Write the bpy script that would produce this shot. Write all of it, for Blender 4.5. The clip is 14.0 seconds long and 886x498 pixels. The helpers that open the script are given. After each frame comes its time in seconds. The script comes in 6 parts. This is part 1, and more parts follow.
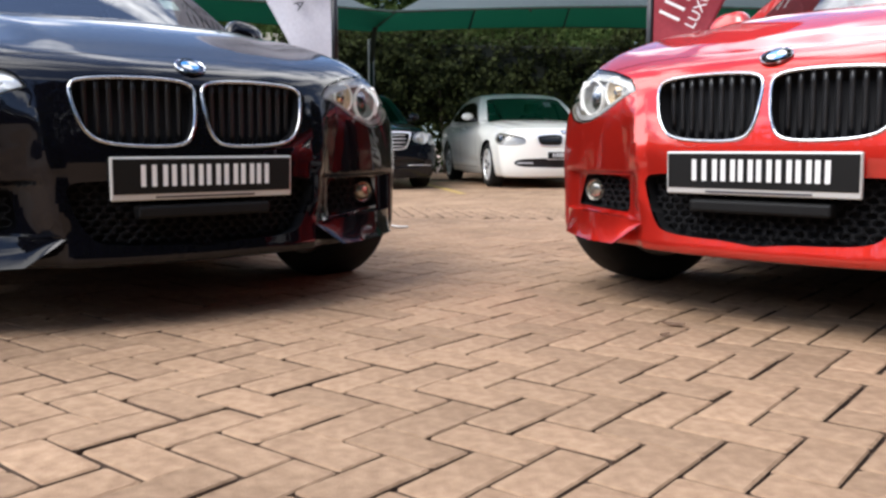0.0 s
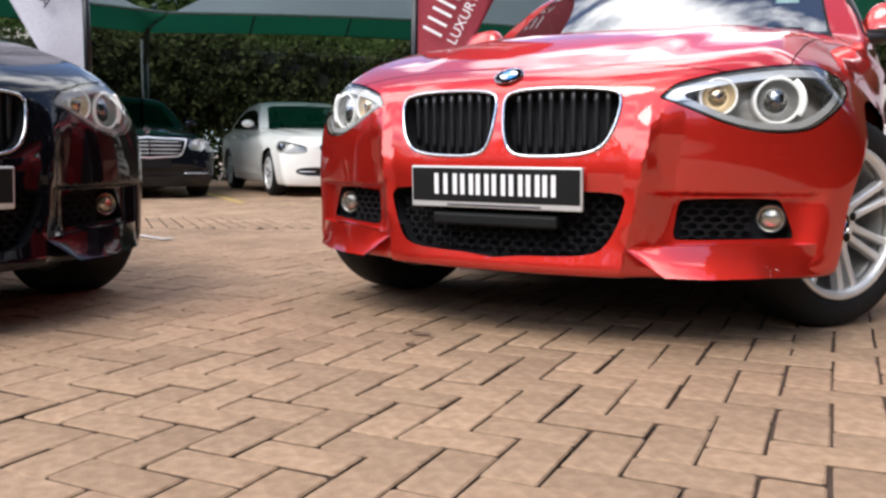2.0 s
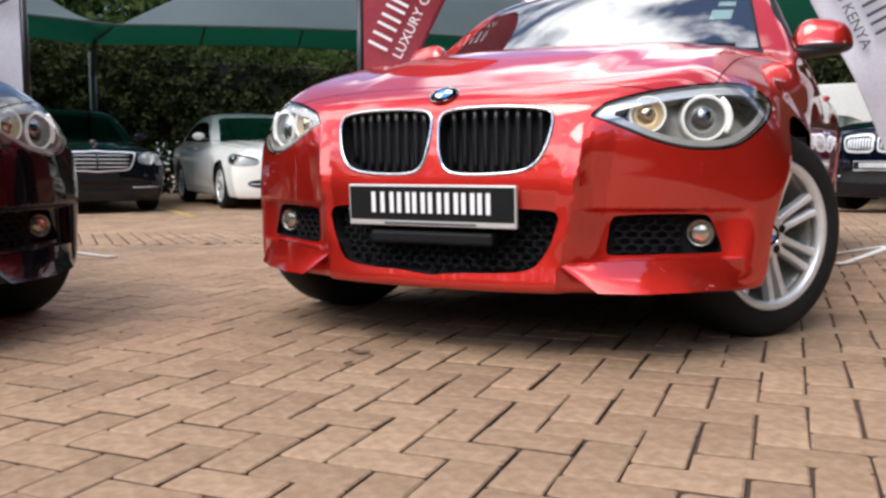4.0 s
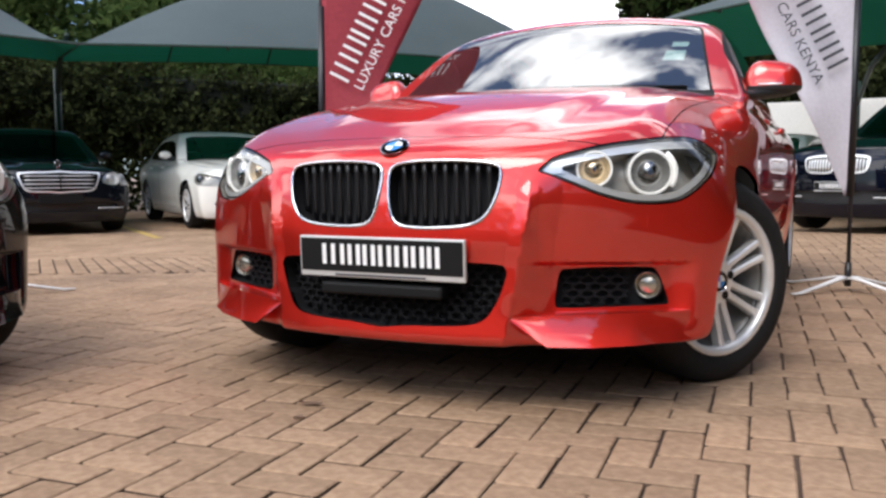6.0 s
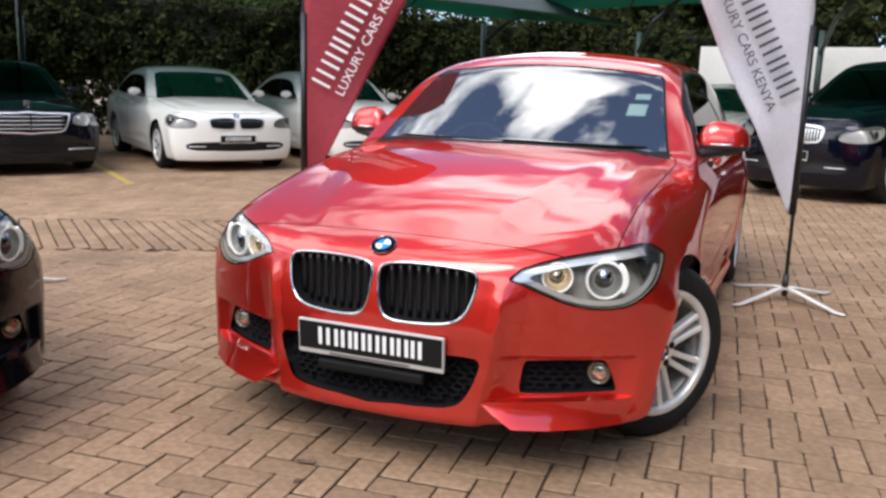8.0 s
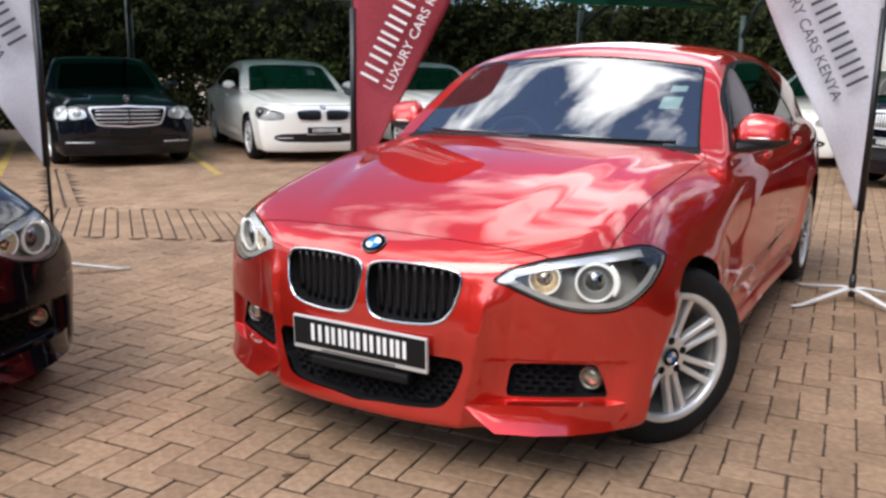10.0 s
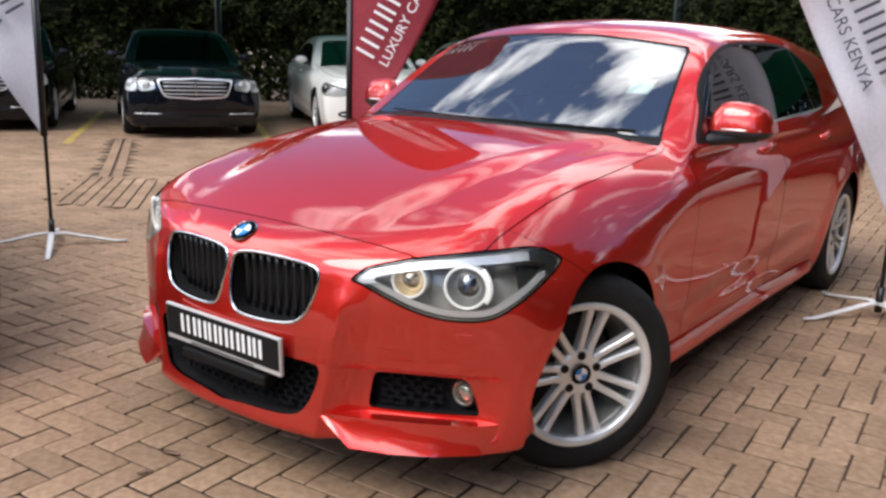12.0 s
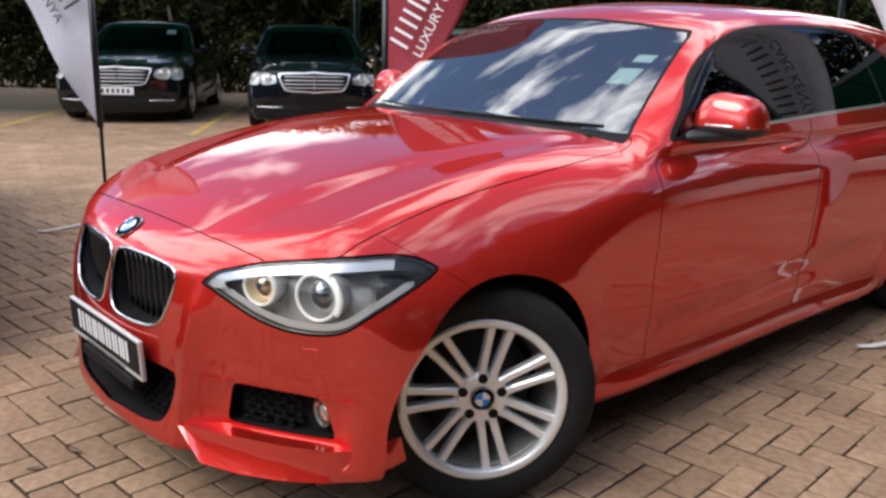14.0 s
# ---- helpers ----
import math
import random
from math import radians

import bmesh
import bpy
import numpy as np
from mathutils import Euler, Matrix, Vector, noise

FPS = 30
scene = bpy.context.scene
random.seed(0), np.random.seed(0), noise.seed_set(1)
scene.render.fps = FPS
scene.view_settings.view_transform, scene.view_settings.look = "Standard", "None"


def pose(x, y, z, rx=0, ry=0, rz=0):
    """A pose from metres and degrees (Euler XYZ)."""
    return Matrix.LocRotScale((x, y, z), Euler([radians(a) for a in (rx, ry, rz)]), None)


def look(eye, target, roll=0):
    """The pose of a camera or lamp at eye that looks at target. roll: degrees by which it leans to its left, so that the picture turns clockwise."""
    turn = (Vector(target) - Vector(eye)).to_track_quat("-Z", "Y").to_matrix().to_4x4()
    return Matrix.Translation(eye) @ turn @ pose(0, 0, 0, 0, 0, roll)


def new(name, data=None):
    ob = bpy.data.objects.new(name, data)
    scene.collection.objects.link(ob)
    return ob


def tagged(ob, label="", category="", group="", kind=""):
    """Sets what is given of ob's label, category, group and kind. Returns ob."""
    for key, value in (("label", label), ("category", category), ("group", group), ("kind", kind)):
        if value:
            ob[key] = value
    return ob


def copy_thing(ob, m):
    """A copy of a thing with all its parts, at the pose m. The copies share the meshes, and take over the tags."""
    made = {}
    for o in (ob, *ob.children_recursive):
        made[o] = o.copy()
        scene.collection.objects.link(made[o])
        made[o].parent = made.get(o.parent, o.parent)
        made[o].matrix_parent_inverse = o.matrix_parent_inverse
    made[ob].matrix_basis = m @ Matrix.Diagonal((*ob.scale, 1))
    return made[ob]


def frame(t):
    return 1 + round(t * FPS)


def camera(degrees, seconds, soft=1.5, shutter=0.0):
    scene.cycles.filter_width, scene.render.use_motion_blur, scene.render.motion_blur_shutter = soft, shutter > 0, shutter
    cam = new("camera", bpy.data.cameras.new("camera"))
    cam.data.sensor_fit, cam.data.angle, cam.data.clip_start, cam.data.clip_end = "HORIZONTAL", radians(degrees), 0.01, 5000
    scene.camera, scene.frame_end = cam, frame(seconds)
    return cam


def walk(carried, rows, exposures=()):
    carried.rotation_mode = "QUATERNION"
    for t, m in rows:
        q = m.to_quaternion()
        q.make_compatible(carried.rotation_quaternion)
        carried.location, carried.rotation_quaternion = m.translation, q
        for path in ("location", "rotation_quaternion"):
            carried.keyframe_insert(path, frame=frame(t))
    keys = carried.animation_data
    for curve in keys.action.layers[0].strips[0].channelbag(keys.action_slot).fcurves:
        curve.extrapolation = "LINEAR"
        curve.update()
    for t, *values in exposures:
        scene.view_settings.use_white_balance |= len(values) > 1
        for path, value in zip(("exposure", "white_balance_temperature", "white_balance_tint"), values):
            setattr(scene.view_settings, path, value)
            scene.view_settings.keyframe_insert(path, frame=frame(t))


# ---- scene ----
cam = camera(54.86, 14.0, soft=2.7)
# seconds, eye, then yaw to the left, pitch and lean
ROWS = [
    (0.0, 0.909, -2.832, 0.484, 43.24, -6.81, -0.14),
    (0.5, 0.934, -2.809, 0.492, 39.06, -6.62, -0.30),
    (1.0, 0.949, -2.788, 0.496, 35.62, -6.46, -0.54),
    (1.5, 0.973, -2.774, 0.497, 32.86, -6.37, -0.25),
    (2.0, 1.003, -2.758, 0.499, 29.27, -6.26, 0.46),
    (2.5, 1.035, -2.740, 0.504, 25.82, -6.03, 0.55),
    (2.7, 1.045, -2.737, 0.508, 24.81, -5.93, 0.35),
    (4.8, 1.070, -2.740, 0.557, 27.30, -5.41, -0.28),
    (5.0, 1.079, -2.737, 0.572, 26.86, -5.19, -0.39),
    (5.5, 1.095, -2.725, 0.615, 25.49, -4.94, -0.26),
    (6.0, 1.112, -2.711, 0.635, 24.64, -4.89, -0.15),
    (6.5, 1.128, -2.713, 0.763, 23.94, -5.92, 0.59),
    (7.0, 1.143, -2.762, 0.948, 22.96, -8.53, 1.14),
    (7.5, 1.154, -2.879, 1.126, 22.28, -9.94, 1.69),
    (8.0, 1.161, -2.973, 1.218, 22.08, -10.99, 1.76),
    (8.2, 1.166, -3.000, 1.230, 22.30, -11.18, 1.59),
    (10.3, 1.554, -2.703, 1.256, 30.98, -12.10, 1.45),
    (10.5, 1.611, -2.647, 1.258, 32.11, -12.27, 1.94),
    (11.0, 1.788, -2.522, 1.252, 35.96, -13.24, 2.73),
    (11.5, 1.882, -2.390, 1.265, 37.18, -13.85, 2.15),
    (12.0, 1.896, -2.184, 1.254, 36.77, -13.42, 2.07),
    (12.5, 1.968, -2.012, 1.250, 37.86, -13.68, 2.15),
    (13.0, 2.106, -1.839, 1.251, 41.07, -14.34, 2.94),
    (13.5, 2.213, -1.679, 1.261, 44.00, -14.15, 2.28),
    (14.0, 2.291, -1.493, 1.248, 48.17, -14.09, 1.36),
]


def facing(x, y, z, yaw, pitch, lean):
    return pose(x, y, z, 0, 0, yaw) @ pose(0, 0, 0, 90 + pitch) @ pose(0, 0, 0, 0, 0, lean)


walk(cam, [(t, facing(*row)) for t, *row in ROWS], exposures=[(0.0, 0.13), (2.5, -0.0), (5.0, -0.12), (8.0, -0.17), (11.0, -0.17), (14.0, -0.2)])

# ---- world and sun ----
SUN_UP, SUN_FROM = 49.0, 187.0  # degrees: height, and bearing clockwise from +y
world = bpy.data.worlds.new("sky")
scene.world = world
world.use_nodes = True
wn, wl = world.node_tree.nodes, world.node_tree.links
wn.clear()
w_out, w_back = wn.new("ShaderNodeOutputWorld"), wn.new("ShaderNodeBackground")
w_sky, w_at = wn.new("ShaderNodeTexSky"), wn.new("ShaderNodeTexCoord")
w_sky.sky_type, w_sky.sun_disc, w_sky.ozone_density = "NISHITA", False, 3.0
w_sky.sun_elevation, w_sky.sun_rotation = radians(SUN_UP), radians(SUN_FROM)
w_map, w_cloud, w_ramp, w_mix = wn.new("ShaderNodeMapping"), wn.new("ShaderNodeTexNoise"), wn.new("ShaderNodeValToRGB"), wn.new("ShaderNodeMixRGB")
w_map.inputs["Scale"].default_value = (1.0, 1.0, 2.2)
w_cloud.inputs["Scale"].default_value, w_cloud.inputs["Detail"].default_value = 2.1, 9.0
w_cloud.inputs["Roughness"].default_value, w_cloud.inputs["Distortion"].default_value = 0.55, 0.3
w_ramp.color_ramp.elements[0].position, w_ramp.color_ramp.elements[1].position = 0.485, 0.59
w_ramp.color_ramp.elements[0].color = (0.03, 0.03, 0.03, 1)
w_mix.inputs[2].default_value = (32.0, 32.2, 33.0, 1)
wl.new(w_at.outputs["Generated"], w_map.inputs["Vector"])
wl.new(w_map.outputs[0], w_cloud.inputs["Vector"])
wl.new(w_cloud.outputs[0], w_ramp.inputs[0])
wl.new(w_ramp.outputs[0], w_mix.inputs[0])
w_gain = wn.new("ShaderNodeMixRGB")
w_gain.blend_type, w_gain.inputs[0].default_value, w_gain.inputs[2].default_value = "MULTIPLY", 1.0, (1.2, 1.45, 1.78, 1)
wl.new(w_sky.outputs[0], w_gain.inputs[1])
wl.new(w_gain.outputs[0], w_mix.inputs[1])
wl.new(w_mix.outputs[0], w_back.inputs[0])
wl.new(w_back.outputs[0], w_out.inputs[0])
w_back.inputs[1].default_value = 0.13
sun = new("sun", bpy.data.lights.new("sun", "SUN"))
sun.data.energy, sun.data.angle, sun.data.color = 2.9, radians(36), (1.0, 0.95, 0.89)
sun.matrix_basis = look((0, 0, 0), (-math.sin(radians(SUN_FROM)) * math.cos(radians(SUN_UP)), -math.cos(radians(SUN_FROM)) * math.cos(radians(SUN_UP)), -math.sin(radians(SUN_UP))))

# ---- materials ----
def material(name, color, rough=0.5, metal=0.0, coat=0.0, emit=0.0):
    m = bpy.data.materials.new(name)
    m.use_nodes = True
    b = m.node_tree.nodes["Principled BSDF"]
    b.inputs["Base Color"].default_value = (*color, 1)
    b.inputs["Roughness"].default_value, b.inputs["Metallic"].default_value = rough, metal
    b.inputs["Coat Weight"].default_value, b.inputs["Coat Roughness"].default_value = coat, 0.035
    if emit:
        b.inputs["Emission Color"].default_value, b.inputs["Emission Strength"].default_value = (*color, 1), emit
    return m


def varied(m, dark, light, scale, bump=0.0, fine=40.0, spread=(0.3, 0.7), detail=6.0):
    """Two noises, one large and one fine, between two colours, with a little relief."""
    n, l = m.node_tree.nodes, m.node_tree.links
    b, at = n["Principled BSDF"], n.new("ShaderNodeTexCoord")
    big, small, ramp, add = n.new("ShaderNodeTexNoise"), n.new("ShaderNodeTexNoise"), n.new("ShaderNodeValToRGB"), n.new("ShaderNodeMath")
    big.inputs["Scale"].default_value, big.inputs["Detail"].default_value = scale, detail
    small.inputs["Scale"].default_value, small.inputs["Detail"].default_value = fine, 4
    l.new(at.outputs["Object"], big.inputs["Vector"])
    l.new(at.outputs["Object"], small.inputs["Vector"])
    add.operation = "MULTIPLY_ADD"
    add.inputs[1].default_value = 0.45
    l.new(small.outputs[0], add.inputs[0])
    half = n.new("ShaderNodeMath")
    half.operation = "MULTIPLY"
    half.inputs[1].default_value = 0.55
    l.new(big.outputs[0], half.inputs[0])
    l.new(half.outputs[0], add.inputs[2])
    ramp.color_ramp.elements[0].position, ramp.color_ramp.elements[1].position = spread
    ramp.color_ramp.elements[0].color, ramp.color_ramp.elements[1].color = (*dark, 1), (*light, 1)
    l.new(add.outputs[0], ramp.inputs[0])
    l.new(ramp.outputs[0], b.inputs["Base Color"])
    if bump:
        bp = n.new("ShaderNodeBump")
        bp.inputs["Strength"].default_value, bp.inputs["Distance"].default_value = bump, 0.01
        l.new(small.outputs[0], bp.inputs["Height"])
        l.new(bp.outputs[0], b.inputs["Normal"])
    return m


def car_paint(name, color, metal, rough, flake=0.15, ior=1.45):
    m = material(name, color, rough, metal, 1.0)
    n, l = m.node_tree.nodes, m.node_tree.links
    b, at, tex, ramp = n["Principled BSDF"], n.new("ShaderNodeTexCoord"), n.new("ShaderNodeTexNoise"), n.new("ShaderNodeValToRGB")
    tex.inputs["Scale"].default_value, tex.inputs["Detail"].default_value = 900.0, 2.0
    ramp.color_ramp.elements[0].color = (*[c * (1 - flake) for c in color], 1)
    ramp.color_ramp.elements[1].color = (*[min(1, c * (1 + flake)) for c in color], 1)
    l.new(at.outputs["Object"], tex.inputs["Vector"])
    l.new(tex.outputs[0], ramp.inputs[0])
    l.new(ramp.outputs[0], b.inputs["Base Color"])
    b.inputs["Specular IOR Level"].default_value, b.inputs["Coat IOR"].default_value = 0.1, ior
    b.inputs["Specular Tint"].default_value = (*[min(1, c * 1.3) for c in color], 1)
    return m


def pane(name, tint, ior, rough=0.0):
    """Thin glass: what passes is tinted, and the gloss grows towards grazing."""
    m = bpy.data.materials.new(name)
    m.use_nodes = True
    n, l = m.node_tree.nodes, m.node_tree.links
    n.clear()
    out, mix, clear, gloss, fres = (n.new(k) for k in ("ShaderNodeOutputMaterial", "ShaderNodeMixShader", "ShaderNodeBsdfTransparent", "ShaderNodeBsdfGlossy", "ShaderNodeFresnel"))
    clear.inputs[0].default_value, gloss.inputs["Roughness"].default_value, fres.inputs[0].default_value = (*tint, 1), rough, ior
    l.new(fres.outputs[0], mix.inputs[0])
    l.new(clear.outputs[0], mix.inputs[1])
    l.new(gloss.outputs[0], mix.inputs[2])
    l.new(mix.outputs[0], out.inputs[0])
    return m


M_RED = car_paint("red_paint", (0.64, 0.031, 0.020), 0.85, 0.43, ior=1.76)
M_BLACK = car_paint("black_paint", (0.003, 0.003, 0.005), 0.2, 0.25)
M_BLACK.node_tree.nodes["Principled BSDF"].inputs["Coat Weight"].default_value = 0.8
M_GREY = car_paint("dark_grey_paint", (0.007, 0.009, 0.014), 0.4, 0.3)
M_NIGHT = car_paint("black_green_paint", (0.007, 0.009, 0.01), 0.3, 0.25)
M_WHITE = car_paint("white_paint", (0.82, 0.80, 0.73), 0.0, 0.3, 0.03)
M_BLUE = car_paint("dark_blue_paint", (0.0025, 0.0035, 0.010), 0.4, 0.28)
M_SILVER = car_paint("silver_paint", (0.55, 0.57, 0.58), 0.3, 0.3, 0.05)
M_CHROME = material("chrome", (0.6, 0.61, 0.62), 0.08, 1.0)
M_DULL_CHROME = material("weathered_chrome", (0.86, 0.86, 0.85), 0.3, 0.5)
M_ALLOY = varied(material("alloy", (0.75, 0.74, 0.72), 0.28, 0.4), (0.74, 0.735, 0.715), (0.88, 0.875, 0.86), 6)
# Barrel alloy is coloured darker to hold the shade between spokes.
M_ALLOY_IN = varied(material("alloy_barrel_shade", (0.5, 0.49, 0.46), 0.4, 0.4), (0.17, 0.165, 0.15), (0.32, 0.31, 0.29), 6)
M_TYRE = varied(material("tyre_rubber", (0.012, 0.012, 0.013), 0.75), (0.009, 0.009, 0.0094), (0.018, 0.0178, 0.0175), 9, 0.2)
M_TYRE.node_tree.nodes["Principled BSDF"].inputs["Specular IOR Level"].default_value = 0.22
M_PLASTIC = varied(material("black_plastic", (0.012, 0.012, 0.013), 0.45), (0.008, 0.008, 0.009), (0.02, 0.02, 0.021), 20, 0.15, 300)
M_TRIM = material("satin_black_trim", (0.008, 0.008, 0.009), 0.4)
M_GLOSSY = material("gloss_black", (0.006, 0.006, 0.007), 0.08, 0.0, 0.5)
M_RIB = material("black_grille_rib", (0.005, 0.005, 0.006), 0.38)
M_SEAL = material("black_rubber_seal", (0.006, 0.006, 0.006), 0.6)
M_SEAL.node_tree.nodes["Principled BSDF"].inputs["Specular IOR Level"].default_value = 0.2
M_MESH = material("inlet_grey", (0.035, 0.035, 0.037), 0.5)
M_LINER = varied(material("arch_liner", (0.008, 0.008, 0.008), 0.9), (0.010, 0.010, 0.010), (0.022, 0.021, 0.020), 12)
M_SCREEN = pane("windscreen_glass", (0.6, 0.67, 0.68), 3.9)
M_TINT = pane("tinted_glass", (0.03, 0.034, 0.034), 1.38)
M_POST = pane("black_door_post", (0.003, 0.003, 0.003), 1.38)
M_VOID = material("dull_black", (0.013, 0.013, 0.014), 0.7)
M_VOID.node_tree.nodes["Principled BSDF"].inputs["Specular IOR Level"].default_value = 0.12
# Pale colour for the sky mirrored in black window trim.
M_SKY_GLINT = material("window_strip", (0.42, 0.41, 0.38), 0.25, 0.5)
M_LENS = pane("lamp_lens", (0.93, 0.94, 0.95), 1.45)
M_LAMPBOX = varied(material("lamp_housing", (0.5, 0.47, 0.42), 0.28, 0.35), (0.36, 0.34, 0.30), (0.58, 0.55, 0.50), 18)
M_SMOKED = varied(material("smoked_lamp_corner", (0.05, 0.05, 0.05), 0.2, 0.3), (0.03, 0.031, 0.03), (0.075, 0.073, 0.068), 14)
M_SATIN = material("satin_silver", (0.7, 0.7, 0.69), 0.25, 0.4)
M_REFLECT = material("lamp_reflector", (0.30, 0.30, 0.30), 0.12, 1.0)
M_FOG = material("fog_lamp_glass", (0.45, 0.42, 0.34), 0.12, 0.7, 0.8)
M_RING = material("lamp_ring", (0.95, 0.94, 0.9), 0.3, 0.0, 0.3, 0.25)
M_WHITE_TRIM = material("white_trim", (0.85, 0.85, 0.83), 0.2, 0.45, 0.5)
M_BULB = material("lamp_projector", (0.05, 0.07, 0.11), 0.04, 0.3, 1.0)
M_AMBER = material("amber_reflector", (0.85, 0.66, 0.42), 0.16, 0.95)
M_CABIN = varied(material("cabin_trim", (0.02, 0.02, 0.022), 0.7), (0.014, 0.014, 0.015), (0.03, 0.03, 0.031), 8)
M_SEAT = varied(material("seat_cloth", (0.03, 0.03, 0.032), 0.85), (0.02, 0.02, 0.022), (0.045, 0.045, 0.047), 14, 0.3, 200)
M_PLATE = material("plate_black", (0.008, 0.008, 0.008), 0.55)
M_PLATE.node_tree.nodes["Principled BSDF"].inputs["Specular IOR Level"].default_value = 0.2
M_PLATE_EDGE = material("plate_silver", (0.58, 0.58, 0.56), 0.35, 0.3)
M_INK = material("white_lettering", (0.85, 0.85, 0.83), 0.5)
M_DARK_INK = material("grey_lettering", (0.05, 0.05, 0.06), 0.6)
M_BADGE_BLUE = material("badge_blue", (0.02, 0.22, 0.6), 0.2, 0.0, 0.6)
M_BADGE_WHITE = material("badge_white", (0.8, 0.8, 0.8), 0.2, 0.0, 0.6)
M_STICKER = material("sticker_paper", (0.62, 0.78, 0.76), 0.6)

# ---- building ----
def smooth(bm):
    for f in bm.faces:
        f.smooth = True


def part(name, bm, mat, parent, label="", soft=False):
    """Links a bmesh as one mesh object under a thing or a part (or at top level)."""
    if soft:
        smooth(bm)
    me = bpy.data.meshes.new(name)
    bm.to_mesh(me)
    bm.free()
    me.materials.append(mat)
    ob = new(name, me)
    ob.parent = parent
    return tagged(ob, label)


def hold(name, m, label, category, group="", kind=""):
    """An Empty at a thing's base, which parents its parts."""
    ob = new(name)
    ob.empty_display_size = 0.1
    ob.matrix_basis = m
    return tagged(ob, label, category, group, kind)


def box(size, at=(0, 0, 0), bevel=0.0, turn=None, bm=None):
    bm = bm or bmesh.new()
    m = Matrix.Translation(at) @ (turn.to_4x4() if turn else Matrix.Identity(4)) @ Matrix.Diagonal((*size, 1))
    made = bmesh.ops.create_cube(bm, size=1, matrix=m)["verts"]
    if bevel:
        bmesh.ops.bevel(bm, geom=list({e for v in made for e in v.link_edges}), offset=bevel, segments=2, affect="EDGES", profile=0.5)
    return bm


def rod(points, radius, sides=10, closed=False, bm=None, flat=1.0, up=(0, 0, 1)):
    """A tube along points; radius may be a list. flat squeezes it along its second axis."""
    bm = bm or bmesh.new()
    pts = [Vector(p) for p in points]
    count = len(pts)
    rings = []
    for i, p in enumerate(pts):
        a = pts[(i - 1) % count] if closed or i else p
        b = pts[(i + 1) % count] if closed or i < count - 1 else p
        d = (b - a).normalized()
        s = d.cross(Vector(up))
        s = s.normalized() if s.length > 1e-4 else d.orthogonal().normalized()
        u = s.cross(d).normalized()
        r = radius[i] if isinstance(radius, (list, tuple)) else radius
        rings.append([bm.verts.new(p + r * (math.cos(k * math.tau / sides) * s + flat * math.sin(k * math.tau / sides) * u)) for k in range(sides)])
    for i in range(count if closed else count - 1):
        r0, r1 = rings[i], rings[(i + 1) % count]
        for k in range(sides):
            bm.faces.new((r0[k], r0[(k + 1) % sides], r1[(k + 1) % sides], r1[k]))
    if not closed:
        bm.faces.new(rings[0][::-1])
        bm.faces.new(rings[-1])
    return bm


def lathe(profile, sides=48, axis="x", bm=None, closed=False):
    """Turns (radius, along) pairs about an axis."""
    bm = bm or bmesh.new()
    rings = []
    for r, h in profile:
        ring = []
        for k in range(sides):
            c, s = r * math.cos(k * math.tau / sides), r * math.sin(k * math.tau / sides)
            ring.append(bm.verts.new({"x": (h, c, s), "y": (c, h, s), "z": (c, s, h)}[axis]))
        rings.append(ring)
    pairs = list(zip(rings, rings[1:])) + ([(rings[-1], rings[0])] if closed else [])
    for a, b in pairs:
        for k in range(sides):
            bm.faces.new((a[k], a[(k + 1) % sides], b[(k + 1) % sides], b[k]))
    if not closed:
        for ring in (rings[0], rings[-1]):
            if ring[0].co != ring[sides // 2].co:
                bm.faces.new(ring)
    bmesh.ops.recalc_face_normals(bm, faces=bm.faces)
    return bm


def words(text, size, m, mat, parent, name="lettering", extrude=0.0008, center=False):
    """Lettering in the built-in font, as a mesh on the plane of m."""
    cu = bpy.data.curves.new("text", "FONT")
    cu.body, cu.size, cu.extrude = text, size, extrude
    cu.align_x = "CENTER" if center else "LEFT"
    cu.resolution_u = 3
    tmp = new("text", cu)
    me = bpy.data.meshes.new_from_object(tmp.evaluated_get(bpy.context.evaluated_depsgraph_get()))
    bpy.data.objects.remove(tmp)
    me.materials.clear()
    me.materials.append(mat)
    ob = new(name, me)
    ob.parent, ob.matrix_basis = parent, m
    return ob


def spl(xs, ys):
    """A smooth curve through knots (cubic Hermite), straight past its ends."""
    xs, ys = np.array(xs, float), np.array(ys, float)
    h, d = np.diff(xs), np.diff(ys) / np.diff(xs)
    m = np.r_[d[0], (d[:-1] * h[1:] + d[1:] * h[:-1]) / (h[1:] + h[:-1]), d[-1]]

    def at(x):
        i = np.clip(np.searchsorted(xs, x) - 1, 0, len(h) - 1)
        u = (x - xs[i]) / h[i]
        v = np.clip(u, 0, 1)
        a = ys[i] * (1 + 2 * v) * (1 - v) ** 2 + ys[i + 1] * v * v * (3 - 2 * v)
        a = a + h[i] * (m[i] * v * (1 - v) ** 2 + m[i + 1] * v * v * (v - 1))
        return a + (u - v) * h[i] * np.where(u < 0, m[0], m[-1])

    return at


def smax(a, b, k):
    h = np.clip(0.5 + 0.5 * (a - b) / k, 0, 1)
    return b + (a - b) * h + k * h * (1 - h)


def smin(a, b, k):
    return -smax(-a, -b, k)


def bump(x, middle, width):
    return np.exp(-(((x - middle) / width) ** 2))


def step(x, a, b):
    u = np.clip((x - a) / (b - a), 0, 1)
    return u * u * (3 - 2 * u)


